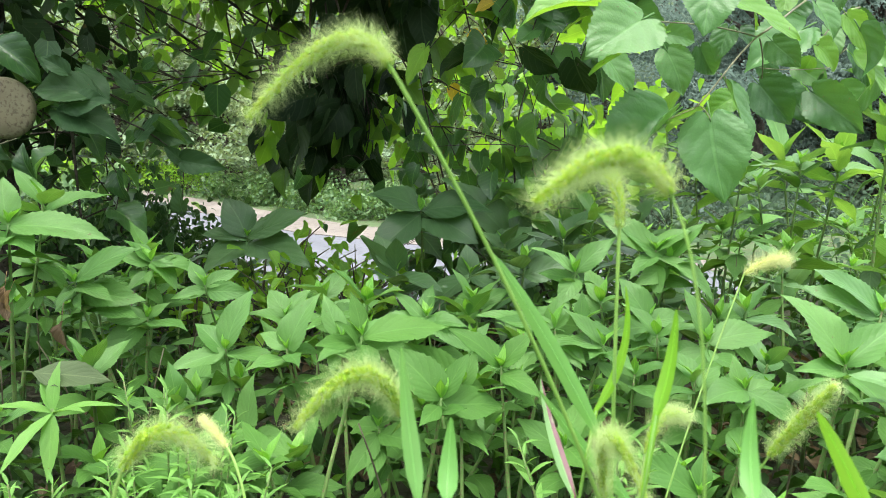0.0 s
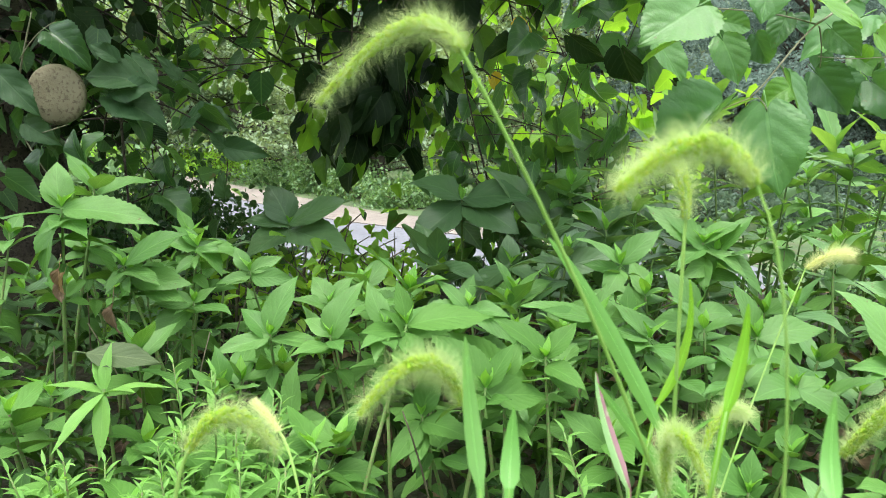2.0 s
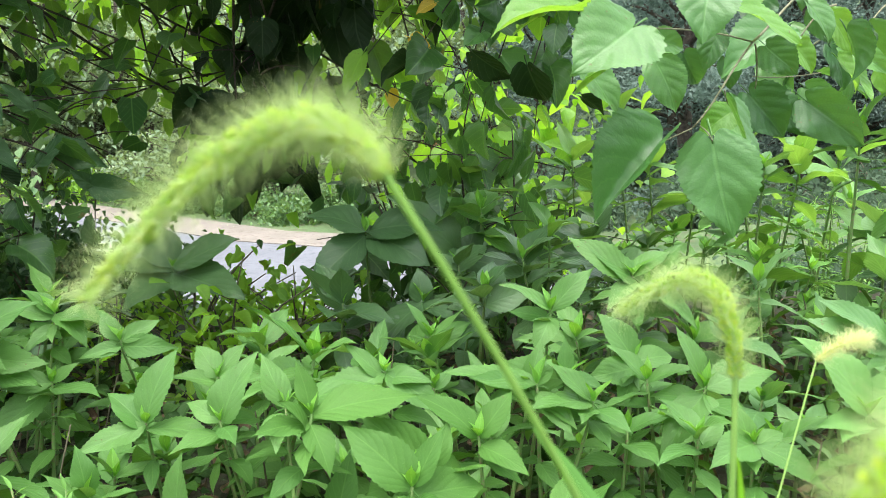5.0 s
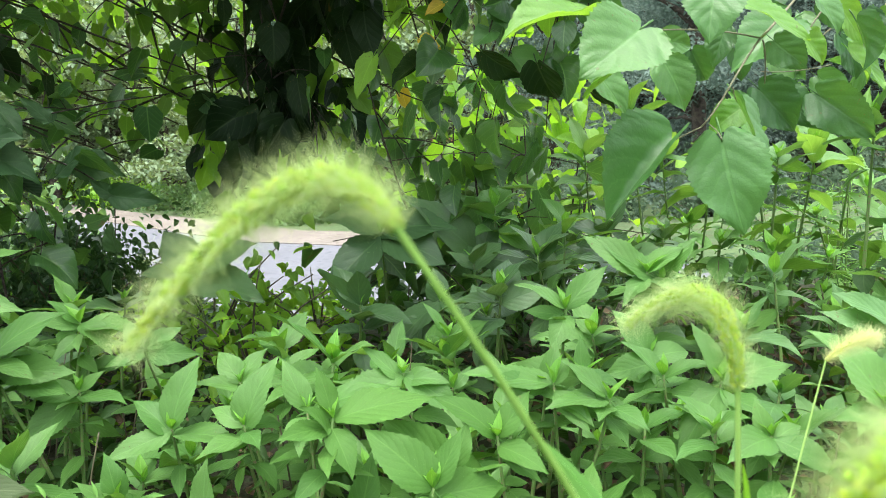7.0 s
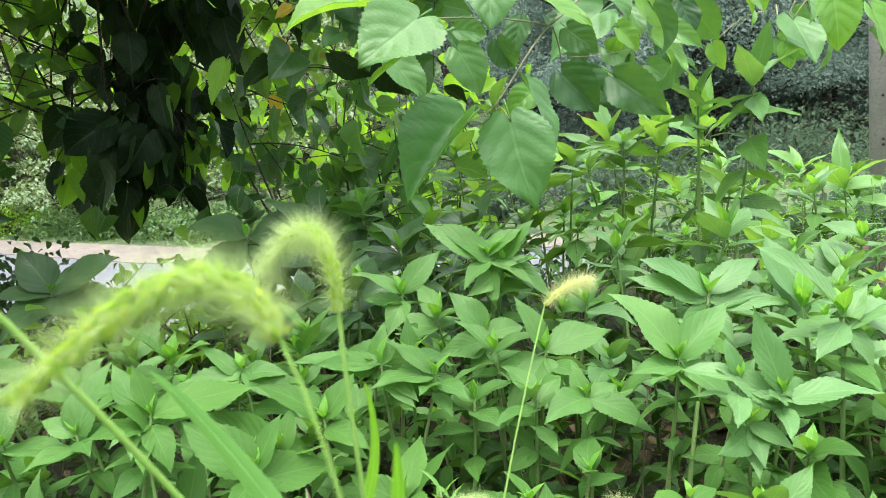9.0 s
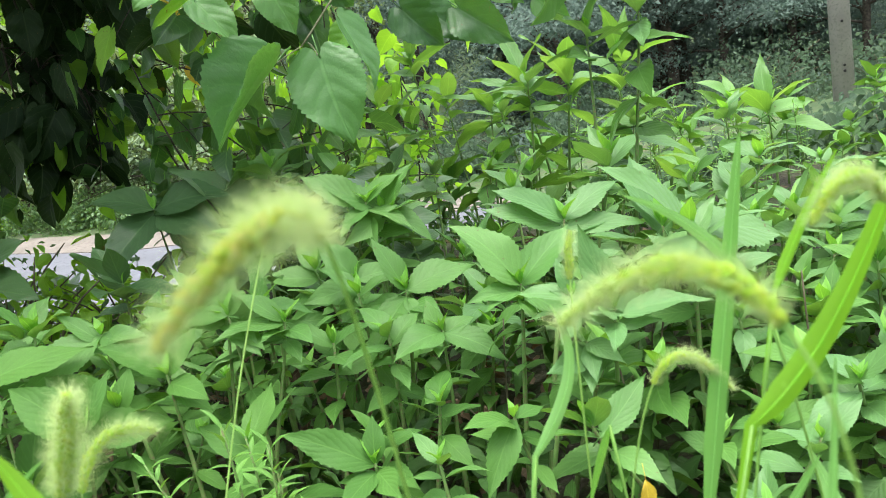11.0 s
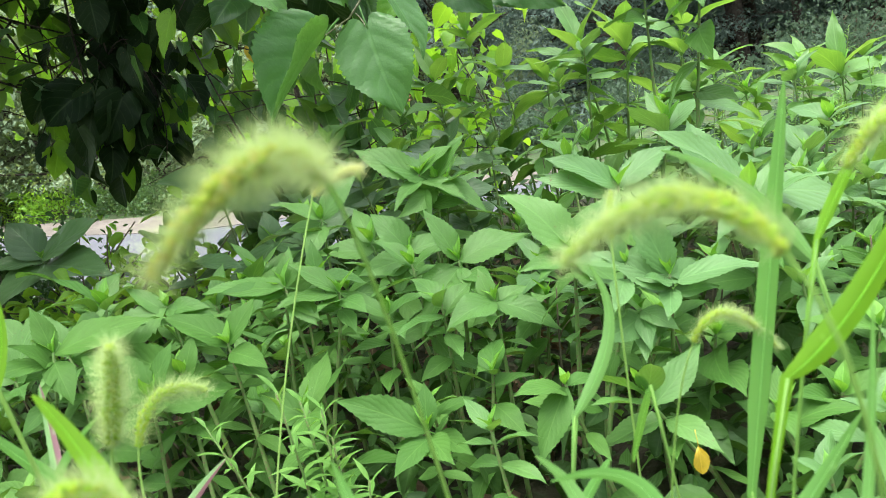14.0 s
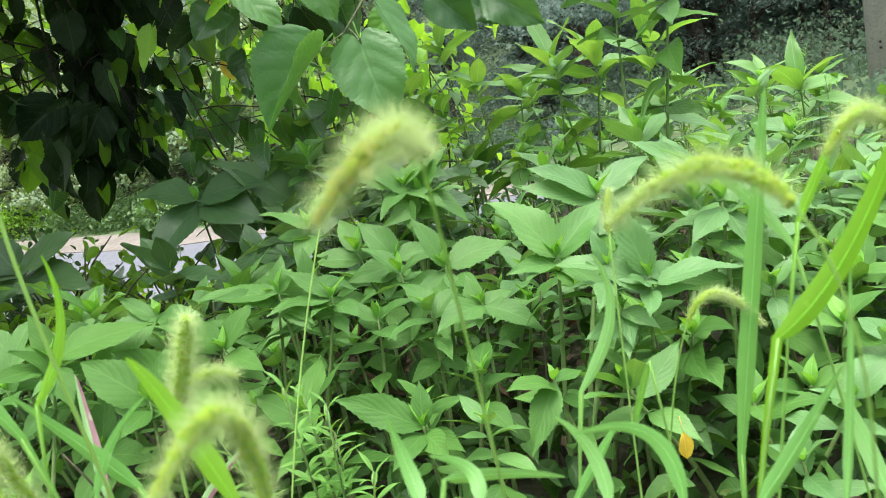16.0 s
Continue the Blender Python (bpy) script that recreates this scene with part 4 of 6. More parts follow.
SAPLINGS = [
    ((-0.055, 2.00, 0.441), [(-0.182, 1.98, 0.524), (0.130, 1.95, 0.479), (0.101, 1.90, 0.407), (-0.194, 1.90, 0.344)]),
    ((0.194, 2.05, 0.352), [(0.029, 2.00, 0.550), (0.351, 2.00, 0.336), (0.224, 2.05, 0.470)]),
    ((-0.558, 2.10, 0.356), [(-0.616, 2.10, 0.482), (-0.387, 2.05, 0.436), (-0.678, 2.05, 0.379), (-0.503, 2.10, 0.410), (-0.355, 1.95, 0.328), (-0.648, 1.95, 0.298)]),
    ((0.073, 1.80, 0.304), [(-0.068, 1.72, 0.233), (0.150, 1.75, 0.270), (0.060, 1.80, 0.380)]),
]
for node, tips in SAPLINGS:
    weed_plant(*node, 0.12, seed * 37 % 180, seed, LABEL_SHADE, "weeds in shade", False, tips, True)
    seed += 1


def canopy_top(x, y):
    """How high the weeds between the chosen ones reach."""
    if x < 0.1:
        t = 0.27 + 0.15 * (y - 0.9) if y < 1.5 else 0.30 - 0.10 * (y - 1.5)
        if x < -0.55 and y < 1.8:
            t += 0.10 * min(1, (-0.55 - x) / 0.3)
        return t
    t = 0.26 + 0.16 * (y - 0.9)
    return min(t, 0.50 if x < 0.9 else 0.40 if x < 1.2 else 0.35)


r = np.random.default_rng(21)
taken = [(x, y) for rows in (FRONT, RIGHT, LATE, TALL, SHADE) for x, y, *_ in rows] + [node[:2] for node, _ in CHOSEN]
count = 0
for k in range(6000):
    y = r.uniform(0.78, 3.3)
    x = r.uniform(-0.75 * y - 0.25, 1.15 * y + 0.45)
    if y < 1.0 and x < 0.1 and x > -0.2 and y < 0.85:
        continue
    gap = 0.072 + 0.07 * max(0, y - 1.2)
    if min((x - a) ** 2 + (y - b) ** 2 for a, b in taken) < gap * gap:
        continue
    taken.append((x, y))
    if x < 0.3 and y > 1.75 and r.random() < 0.55:
        continue
    if -0.72 < x < -0.12 and 1.55 < y < 2.8:
        continue
    if -1.05 < x < -0.40 and y < 1.40 and r.random() < 0.72:
        continue
    if (x > 0.95 and y > 1.5 and r.random() < 0.5) or (0.2 < x < 0.95 and y > 1.5 and r.random() < 0.4):
        continue
    g = float(ground_height(np.float64(x), np.float64(y)))
    top = canopy_top(x, y) * r.uniform(0.62, 0.98)
    if top - g < 0.1:
        continue
    # leaf green picked by place: the darker ones have shade painted in
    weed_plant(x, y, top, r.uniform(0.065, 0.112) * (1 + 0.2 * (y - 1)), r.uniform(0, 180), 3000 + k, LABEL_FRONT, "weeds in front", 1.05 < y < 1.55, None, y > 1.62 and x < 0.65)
    count += 1
    if count >= 250:
        break


def feathery_weed(x, y, top, seed, spread=0.04, single=True):
    """Slender stems set all round with narrow leaves."""
    r = np.random.default_rng(seed)
    p = root_of("feathery_weed", (x, y, 0.0), "light green weed with many narrow leaves round its stems", "weed", "feathery weeds")
    for s in range(3):
        dx, dy = r.normal(0, spread, 2)
        h = top * r.uniform(0.75, 1.0)
        stem = bezier([(dx * 0.3, dy * 0.3, -0.02), (dx * 0.5, dy * 0.5, h * 0.5), (dx, dy, h)], 8)
        v, f = tube(stem, np.linspace(0.0022, 0.001, 8), 5)
        link_mesh("stem", v, f, STEM, p)
        n = 38
        rest = []
        for k in range(n):
            q = 0.25 + 0.75 * (k / (n - 1))
            i = min(int(q * 7), 6)
            at = stem[i] + (q * 7 - i) * (stem[i + 1] - stem[i])
            az, rise, long = k * 137.5 + r.normal(0, 15), 6 + 52 * q**5 + r.normal(0, 10), r.uniform(0.030, 0.050) * (1.15 - 0.65 * q**3)
            if single:
                leaf_ob(NARROW[r.integers(3)], p, at, az, rise, long, wide=0.9)
            else:
                turn = Matrix.Translation(at) @ Euler((0, 0, radians(az))).to_matrix().to_4x4() @ Euler((radians(rise), 0, 0)).to_matrix().to_4x4()
                slip = [(0, 0, 0), (-0.09, 0.4, 0.03), (0, 0.4, 0), (0.09, 0.4, 0.03), (0, 1.0, -0.12)]
                rest.append(([tuple(turn @ (long * Vector(c))) for c in slip], [(0, 2, 1), (0, 3, 2), (1, 2, 4), (2, 3, 4)]))
        if rest:
            v, f = join(rest)
            tagged(link_mesh("foliage", v, f, LEAF_FRESH, p, np.tile([(0.5, 0.0), (0.0, 0.4), (0.5, 0.4), (1.0, 0.4), (0.5, 1.0)], (n, 1))), kind="stuff")
    return p


for k, (x, y, z) in enumerate([(-0.340, 0.90, 0.375), (-0.455, 0.80, 0.285), (-0.270, 0.80, 0.320), (-0.330, 0.80, 0.300), (-0.375, 0.86, 0.285), (0.192, 0.72, 0.370), (0.205, 0.74, 0.345), (-0.420, 0.76, 0.270), (-0.240, 0.74, 0.300), (-0.340, 0.72, 0.255), (-0.395, 0.71, 0.270), (-0.265, 0.70, 0.250), (-0.195, 0.74, 0.300), (-0.300, 0.84, 0.335)]):
    feathery_weed(x, y, z, 500 + k)

for k, (x, y, z) in enumerate([(1.62, 2.2, 0.46), (1.80, 2.45, 0.44), (1.45, 2.55, 0.46), (1.95, 2.25, 0.40), (1.55, 1.95, 0.36), (1.30, 2.15, 0.48), (1.40, 2.40, 0.52), (1.70, 2.65, 0.50), (2.05, 2.60, 0.46), (1.22, 2.45, 0.50)]):
    feathery_weed(x, y, z, 540 + k, 0.07, False)

lance = root_of("lance_leaved_weed", (-0.5, 0.97, 0), "pale green weed with narrow lance-shaped leaves", "weed")
v, f = tube(bezier([(0, 0, -0.02), (0.0, 0, 0.15), (0.0, -0.02, 0.285)], 7), np.linspace(0.0035, 0.002, 7), 6)
link_mesh("stem", v, f, STEM, lance)
for az, el, s in ((80, 10, 0.095), (-85, 12, 0.09), (150, -28, 0.10), (190, -52, 0.09), (0, 70, 0.07), (40, 50, 0.06), (-120, 20, 0.07)):
    leaf_ob(NARROW[0], lance, (0, -0.02, 0.28), az, el, s, wide=1.1)

# bare dry stalks of last year
r = np.random.default_rng(57)
for k in range(34):
    x, y = (r.uniform(-0.85, -0.35), r.uniform(1.05, 1.7)) if k < 14 else (r.uniform(-0.2, 1.0), r.uniform(0.85, 1.9))
    h = r.uniform(0.14, 0.34)
    stalk = root_of("dry_stalk", (x, y, 0.0), "thin bare brown dry stalk between the weeds", "stalk", "dry stalks")
    lean = r.normal(0, 0.05, 2)
    path = bezier([(0, 0, -0.02), (0.2 * lean[0], 0.2 * lean[1], 0.5 * h), (lean[0], lean[1], h)], 8)
    v, f = tube(path, np.linspace(0.0022, 0.0011, 8), 5)
    link_mesh("stem", v, f, STEM_DARK, stalk)
    side = path[r.integers(3, 6)]
    v, f = tube(bezier([side, side + (r.normal(0, 0.015), r.normal(0, 0.015), 0.03), side + (r.normal(0, 0.03), r.normal(0, 0.03), 0.05)], 5), np.linspace(0.0012, 0.0006, 5), 4)
    link_mesh("side_twig", v, f, STEM_DARK, stalk)

# single leaves that stand out
for at, az, el, s, mat, label in (((0.511, 0.62, 0.257), 170, -70, 0.028, YELLOW, "yellow withered leaf hanging low among stems"), ((-0.628, 1.08, 0.425), 170, -75, 0.040, TAN, "crumpled tan dead leaf hanging on a stem"), ((-0.618, 1.075, 0.418), 110, -65, 0.036, TAN, "crumpled tan dead leaf hanging on a stem"), ((-0.632, 1.08, 0.402), 60, -80, 0.034, BROWN, "crumpled brown dead leaf on a dry stalk"), ((-0.560, 1.10, 0.365), 150, -80, 0.055, BROWN, "long brown dead leaf on a dry stalk")):
    q = root_of("withered_leaf", at, label, "leaf")
    leaf_ob(mesh_only("leaf", leaf_shape(0.5, 0.4, 0.6, 0.9, 0.06, 0.02, 17, 0.5, 77), mat), q, (0, 0, 0), az, el, s)

q = root_of("fading_leaf", (-0.54, 0.98, 0.325), "dull brownish fading leaf drooping among fresh weeds", "leaf")
leaf_between(mesh_only("leaf", leaf_shape(0.42, 0.4, 0.15, 0.3, 0.02, 0.012, 23, 0.15, 78, 1.1), FADING), q, (0, 0, 0), (0.105, 0.0, -0.008), 0, face=(0, -0.6, 0.8))

# litter on the soil
n = 900
c = np.stack([r.normal(0.3, 0.9, n), r.normal(1.7, 0.65, n), np.zeros(n)], 1)
c[:, 2] = ground_height(c[:, 0], c[:, 1]) + 0.022
tagged(leaf_cloud("leaf_litter", BROWN, c, r.uniform(0.03, 0.07, n), r.normal(0, 0.08, n), None, 0.6, False, 5, 0.3), "dry brown leaf litter strewn over the soil", "litter", kind="stuff")
n = 2800
c = np.stack([r.uniform(-1.5, 2.6, n), 0.95 + 2.25 * r.beta(0.9, 2.0, n), np.zeros(n)], 1)
tops = np.array([canopy_top(x, y) for x, y, _ in c])
c[:, 2] = ground_height(c[:, 0], c[:, 1]) * 0.6 + 0.04 + (tops - 0.05) * r.uniform(0.0, 0.50, n)
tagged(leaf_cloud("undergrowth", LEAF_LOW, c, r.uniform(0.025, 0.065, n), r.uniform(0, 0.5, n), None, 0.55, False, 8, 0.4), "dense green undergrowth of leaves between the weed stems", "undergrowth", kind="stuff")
n = 500
c = np.stack([r.uniform(0.25, 1.3, n), r.uniform(0.58, 1.0, n), r.uniform(0.02, 0.17, n)], 1)
tagged(leaf_cloud("undergrowth", LEAF_LOW, c, r.uniform(0.03, 0.065, n), r.uniform(0, 0.5, n), None, 0.55, False, 18, 0.4), "low green undergrowth of small leaves near the path", "undergrowth", kind="stuff")
n = 2200
c = np.stack([r.uniform(-1.2, 1.6, n), r.uniform(0.6, 2.2, n), np.zeros(n)], 1)
c[:, 2] = ground_height(c[:, 0], c[:, 1]) + r.uniform(0.02, 0.10, n)
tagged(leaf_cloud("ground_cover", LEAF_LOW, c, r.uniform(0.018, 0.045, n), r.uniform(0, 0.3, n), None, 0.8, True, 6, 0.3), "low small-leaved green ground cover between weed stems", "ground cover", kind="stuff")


# ---- mulberry tree: trunk beside the view, limbs overhead, hanging leafy branches ----
tree = root_of("mulberry_tree", (-1.44, 2.15, 0.0), "old mulberry tree with drooping dark leafy branches", "tree")
limbs = [
    tube(bezier([(0, 0, -0.1), (0.05, 0, 0.6), (-0.05, 0.1, 1.3), (0.15, 0.2, 2.1)], 14), np.linspace(0.17, 0.11, 14), 12),
    tube(bezier([(0.02, 0.1, 1.35), (0.5, 0.4, 1.75), (1.0, 0.6, 1.75), (1.35, 0.6, 1.15)], 12), np.linspace(0.06, 0.014, 12), 7),
    tube(bezier([(0.1, 0.15, 1.6), (0.8, 0.5, 2.2), (1.7, 0.4, 2.1), (2.4, -0.75, 0.95)], 14), np.linspace(0.06, 0.012, 14), 7),
    tube(bezier([(0, 0.2, 1.5), (0.3, 1.0, 1.9), (0.7, 1.6, 1.8), (1.0, 1.9, 1.2)], 10), np.linspace(0.05, 0.012, 10), 6),
]
trunk_v, trunk_f = join(limbs[:1])
trunk_v = trunk_v + 0.012 * np.sin(trunk_v[:, [2, 0, 1]] * 23)
link_mesh("trunk", trunk_v, trunk_f, BARK, tree)
for v, f in limbs[1:]:
    link_mesh("limb", v, f, BARK, tree)
BASE = np.array([-1.44, 2.15, 0.0])


def hanging_leaves(name, lines, per, spread, size, hang, mat, seed, twig=0.004, low=1.0):
    """Twigs along curves, in the tree's own coordinates, with leaves set round them."""
    r = np.random.default_rng(seed)
    c, parts = [], []
    for pts in lines:
        path = bezier([np.array(q) - BASE + r.normal(0, 0.05, 3) * (1, 1, 0.5) for q in pts], 12)
        parts.append(tube(path, np.linspace(twig * 1.4, twig * 0.5, 12), 5))
        for q in range(5):
            a = path[r.integers(2, 11)]
            e = a + r.normal(0, 1, 3) * (2.2 * spread[0], 2.2 * spread[1], 1.2 * spread[2]) - (0, 0, 0.05)
            parts.append(tube(bezier([a, 0.5 * (a + e) + (0, 0, 0.03), e], 5), np.linspace(twig * 0.7, twig * 0.35, 5), 4))
        t = r.uniform(0.05, 1, per) ** low * 11
        i = np.minimum(t.astype(int), 10)
        base = path[i] + (t - i)[:, None] * (path[i + 1] - path[i])
        c.append(base + r.normal(0, 1, (per, 3)) * spread)
    v, f = join(parts)
    link_mesh("twig_work", v, f, BARK, tree)
    c = np.concatenate(c)
    return leaf_cloud(name, mat, c, r.uniform(0.4, 1.15, len(c)) * size, np.clip(r.normal(hang, 0.28, len(c)), 0, 1.1), tree, 0.74, True, seed + 1, 0.7)


# dense hanging branch, its shade put into near-black leaves
hanging_leaves("foliage", [((-0.50, 2.75, 1.5), (-0.42, 2.72, 1.1), (-0.36, 2.7, 0.64)), ((-0.40, 2.75, 1.4), (-0.28, 2.7, 1.0), (-0.22, 2.72, 0.68)), ((-0.35, 2.75, 1.5), (-0.20, 2.7, 1.25), (-0.13, 2.7, 0.98)), ((-0.40, 2.8, 1.2), (-0.38, 2.75, 0.85), (-0.42, 2.72, 0.55)), ((-0.30, 2.72, 1.0), (-0.26, 2.70, 0.80), (-0.26, 2.68, 0.64))], 36, (0.065, 0.08, 0.06), 0.14, 0.85, MULBERRY_SHADE, 200, 0.004, 0.8)
hanging_leaves("foliage", [((-0.30, 2.8, 1.6), (0.05, 2.75, 1.35), (0.15, 2.7, 1.0)), ((-0.20, 2.85, 1.6), (0.20, 2.8, 1.4), (0.35, 2.75, 1.05)), ((0.0, 2.8, 1.4), (0.10, 2.8, 1.1), (0.10, 2.8, 0.86))], 12, (0.08, 0.09, 0.05), 0.115, 0.8, MULBERRY_OLIVE, 210)
hanging_leaves("foliage", [((-0.75, 2.8, 1.6), (-0.68, 2.75, 1.25), (-0.62, 2.7, 0.80)), ((-0.85, 2.8, 1.5), (-0.80, 2.75, 1.2), (-0.78, 2.72, 0.92)), ((-0.62, 2.85, 1.5), (-0.58, 2.8, 1.2), (-0.54, 2.75, 0.62))], 8, (0.07, 0.08, 0.06), 0.105, 0.7, MULBERRY_OLIVE, 205)
# leaves hanging at the rim of the dark branch, sunlight put into their lime green
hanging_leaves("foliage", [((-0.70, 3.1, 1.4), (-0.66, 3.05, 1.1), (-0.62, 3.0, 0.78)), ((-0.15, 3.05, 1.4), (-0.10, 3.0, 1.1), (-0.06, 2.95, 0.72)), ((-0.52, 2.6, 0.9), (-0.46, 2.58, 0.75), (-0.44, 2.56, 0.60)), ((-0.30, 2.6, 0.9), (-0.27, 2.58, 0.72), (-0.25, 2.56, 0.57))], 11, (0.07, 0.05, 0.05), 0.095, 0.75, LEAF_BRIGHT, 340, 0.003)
# open twiggy part with thin dark boughs
hanging_leaves("foliage", [((-1.3, 2.5, 1.4), (-1.1, 2.6, 1.05), (-0.62, 2.7, 0.82)), ((-1.2, 2.6, 1.5), (-0.95, 2.65, 1.15), (-0.55, 2.8, 0.95)), ((-1.4, 2.6, 1.2), (-1.15, 2.7, 0.95), (-0.85, 2.75, 0.80)), ((-1.1, 2.8, 1.6), (-0.85, 2.8, 1.2), (-0.75, 2.8, 0.85)), ((-1.5, 2.8, 1.5), (-1.3, 2.8, 1.2), (-1.05, 2.9, 0.95))], 20, (0.10, 0.10, 0.08), 0.090, 0.6, MULBERRY_OLIVE, 220, 0.006)
# lower left leaves round the trunk
hanging_leaves("foliage", [((-1.5, 2.0, 0.95), (-1.2, 2.0, 0.85), (-0.95, 2.1, 0.62)), ((-1.5, 2.1, 0.8), (-1.3, 2.0, 0.7), (-1.05, 2.0, 0.45)), ((-1.6, 1.9, 0.7), (-1.4, 1.85, 0.6), (-1.2, 1.85, 0.35)), ((-1.5, 2.3, 1.1), (-1.25, 2.3, 0.95), (-0.9, 2.45, 0.70))], 26, (0.10, 0.10, 0.09), 0.105, 0.5, MULBERRY, 230)
# leaves further back, backlight put into a brighter green
hanging_leaves("foliage", [((-2.4, 3.6, 1.9), (-2.0, 3.8, 1.5), (-1.3, 4.0, 0.95)), ((-2.2, 4.0, 2.0), (-1.6, 4.2, 1.7), (-0.9, 4.2, 1.05)), ((-1.8, 3.8, 2.0), (-1.2, 3.9, 1.7), (-0.6, 3.9, 1.2)), ((-1.5, 4.0, 2.2), (-0.8, 4.1, 1.9), (-0.2, 4.0, 1.4)), ((-1.0, 4.2, 2.0), (-0.4, 4.2, 1.7), (0.3, 4.0, 1.15))], 95, (0.22, 0.25, 0.15), 0.10, 0.5, LEAF_BRIGHT, 240, 0.006)
hanging_leaves("foliage", [((-0.2, 3.3, 1.5), (0.05, 3.2, 1.2), (0.06, 3.0, 0.70)), ((-0.1, 3.3, 1.4), (0.25, 3.2, 1.15), (0.36, 3.1, 0.75)), ((-0.4, 3.4, 1.3), (-0.2, 3.3, 1.0), (-0.05, 3.2, 0.60))], 22, (0.10, 0.10, 0.08), 0.10, 0.7, MULBERRY_OLIVE, 250)
# inner leaves against the trunk, coloured near-black for the shade in there
hanging_leaves("foliage", [((-1.45, 2.05, 1.15), (-1.25, 2.12, 1.00), (-0.98, 2.20, 0.92)), ((-1.40, 2.02, 0.95), (-1.22, 2.05, 0.88), (-1.02, 2.10, 0.80)), ((-1.40, 2.0, 0.75), (-1.20, 2.0, 0.66), (-1.02, 2.02, 0.56))], 34, (0.06, 0.05, 0.06), 0.11, 0.5, MULBERRY_SHADE, 350, 0.004)
# big leaves on the side boughs near the trunk
hanging_leaves("foliage", [((-1.5, 2.2, 1.0), (-1.2, 2.1, 0.95), (-0.85, 2.2, 0.72)), ((-1.5, 2.3, 1.15), (-1.1, 2.3, 1.05), (-0.75, 2.4, 0.85)), ((-1.5, 2.1, 0.85), (-1.25, 2.0, 0.8), (-0.95, 2.0, 0.62)), ((-1.4, 2.5, 1.2), (-1.0, 2.5, 1.1), (-0.65, 2.6, 0.9)), ((-1.5, 2.4, 0.95), (-1.2, 2.4, 0.85), (-0.85, 2.5, 0.62))], 34, (0.10, 0.10, 0.08), 0.090, 0.35, MULBERRY, 300, 0.004)
hanging_leaves("foliage", [((-1.9, 3.2, 1.5), (-1.5, 3.3, 1.2), (-0.9, 3.4, 0.85)), ((-1.7, 3.5, 1.6), (-1.3, 3.5, 1.4), (-0.7, 3.5, 1.05)), ((-2.0, 3.4, 1.2), (-1.6, 3.4, 1.0), (-1.2, 3.5, 0.75)), ((-1.3, 3.6, 1.7), (-0.9, 3.6, 1.5), (-0.45, 3.5, 1.15))], 55, (0.14, 0.14, 0.10), 0.085, 0.4, MULBERRY_OLIVE, 310, 0.005)
# shaded suckers below the hanging branch
hanging_leaves("foliage", [((0.2 + 0.06 * k, 2.4, 0.0), (-0.1 + 0.11 * k + 0.1 * (-1) ** k, 2.35 + 0.15 * (k % 3), 0.4), (-0.16 + 0.11 * k + 0.09 * math.sin(5 * k), 2.4 + 0.15 * (k % 3), 0.80 - 0.07 * (k % 3))) for k in range(6)], 46, (0.12, 0.14, 0.09), 0.10, 0.55, MULBERRY, 270, 0.004)
hanging_leaves("foliage", [((-1.6 + 0.17 * k, 2.5 + 0.12 * (k % 3), -0.02), (-1.6 + 0.17 * k, 2.5 + 0.12 * (k % 3), 0.3), (-1.62 + 0.17 * k, 2.45 + 0.12 * (k % 3), 0.62 - 0.05 * k)) for k in range(4)], 40, (0.08, 0.10, 0.06), 0.09, 0.6, MULBERRY, 280, 0.005)
# leaves behind, past the roof of leaves, sunlight put into their bright green
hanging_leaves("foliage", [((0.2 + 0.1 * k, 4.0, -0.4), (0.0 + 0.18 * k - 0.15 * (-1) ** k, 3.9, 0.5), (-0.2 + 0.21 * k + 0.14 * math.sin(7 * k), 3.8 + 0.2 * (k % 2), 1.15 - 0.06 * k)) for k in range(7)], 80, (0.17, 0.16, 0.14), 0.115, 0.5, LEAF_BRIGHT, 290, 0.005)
# roof of leaves above, outside the picture, added to shade what lies below
r = np.random.default_rng(9)
n = 3400
c = np.stack([r.uniform(-2.3, 0.6, n), r.uniform(1.85, 3.4, n), r.uniform(1.35, 2.3, n)], 1) - BASE
leaf_cloud("crown", MULBERRY, c, r.uniform(0.08, 0.13, n), r.uniform(0.1, 0.6, n), tree, 0.82, True, 260, 0.5)

# more unseen leaves, added to shade the bush on the bank
n = 500
c = np.stack([r.uniform(-2.5, -0.5, n), r.uniform(3.1, 4.0, n), r.uniform(2.15, 2.8, n)], 1) - BASE
leaf_cloud("crown", MULBERRY, c, r.uniform(0.08, 0.13, n), r.uniform(0.1, 0.6, n), tree, 0.82, True, 262, 0.5)
# unseen leaves added to shade the weeds in the middle
n = 1400
c = np.stack([r.uniform(-0.3, 0.75, n), r.uniform(1.5, 2.9, n), r.uniform(1.4, 2.1, n)], 1) - BASE
leaf_cloud("crown", MULBERRY, c, r.uniform(0.08, 0.13, n), r.uniform(0.1, 0.6, n), tree, 0.82, True, 263, 0.5)
# unseen leaves over the front weeds, added to darken them
n = 420
c = np.stack([r.uniform(-1.6, 0.45, n), r.uniform(0.75, 1.9, n), r.uniform(1.55, 2.3, n)], 1) - BASE
leaf_cloud("crown", MULBERRY, c, r.uniform(0.08, 0.13, n), r.uniform(0.1, 0.6, n), tree, 0.82, True, 261, 0.5)

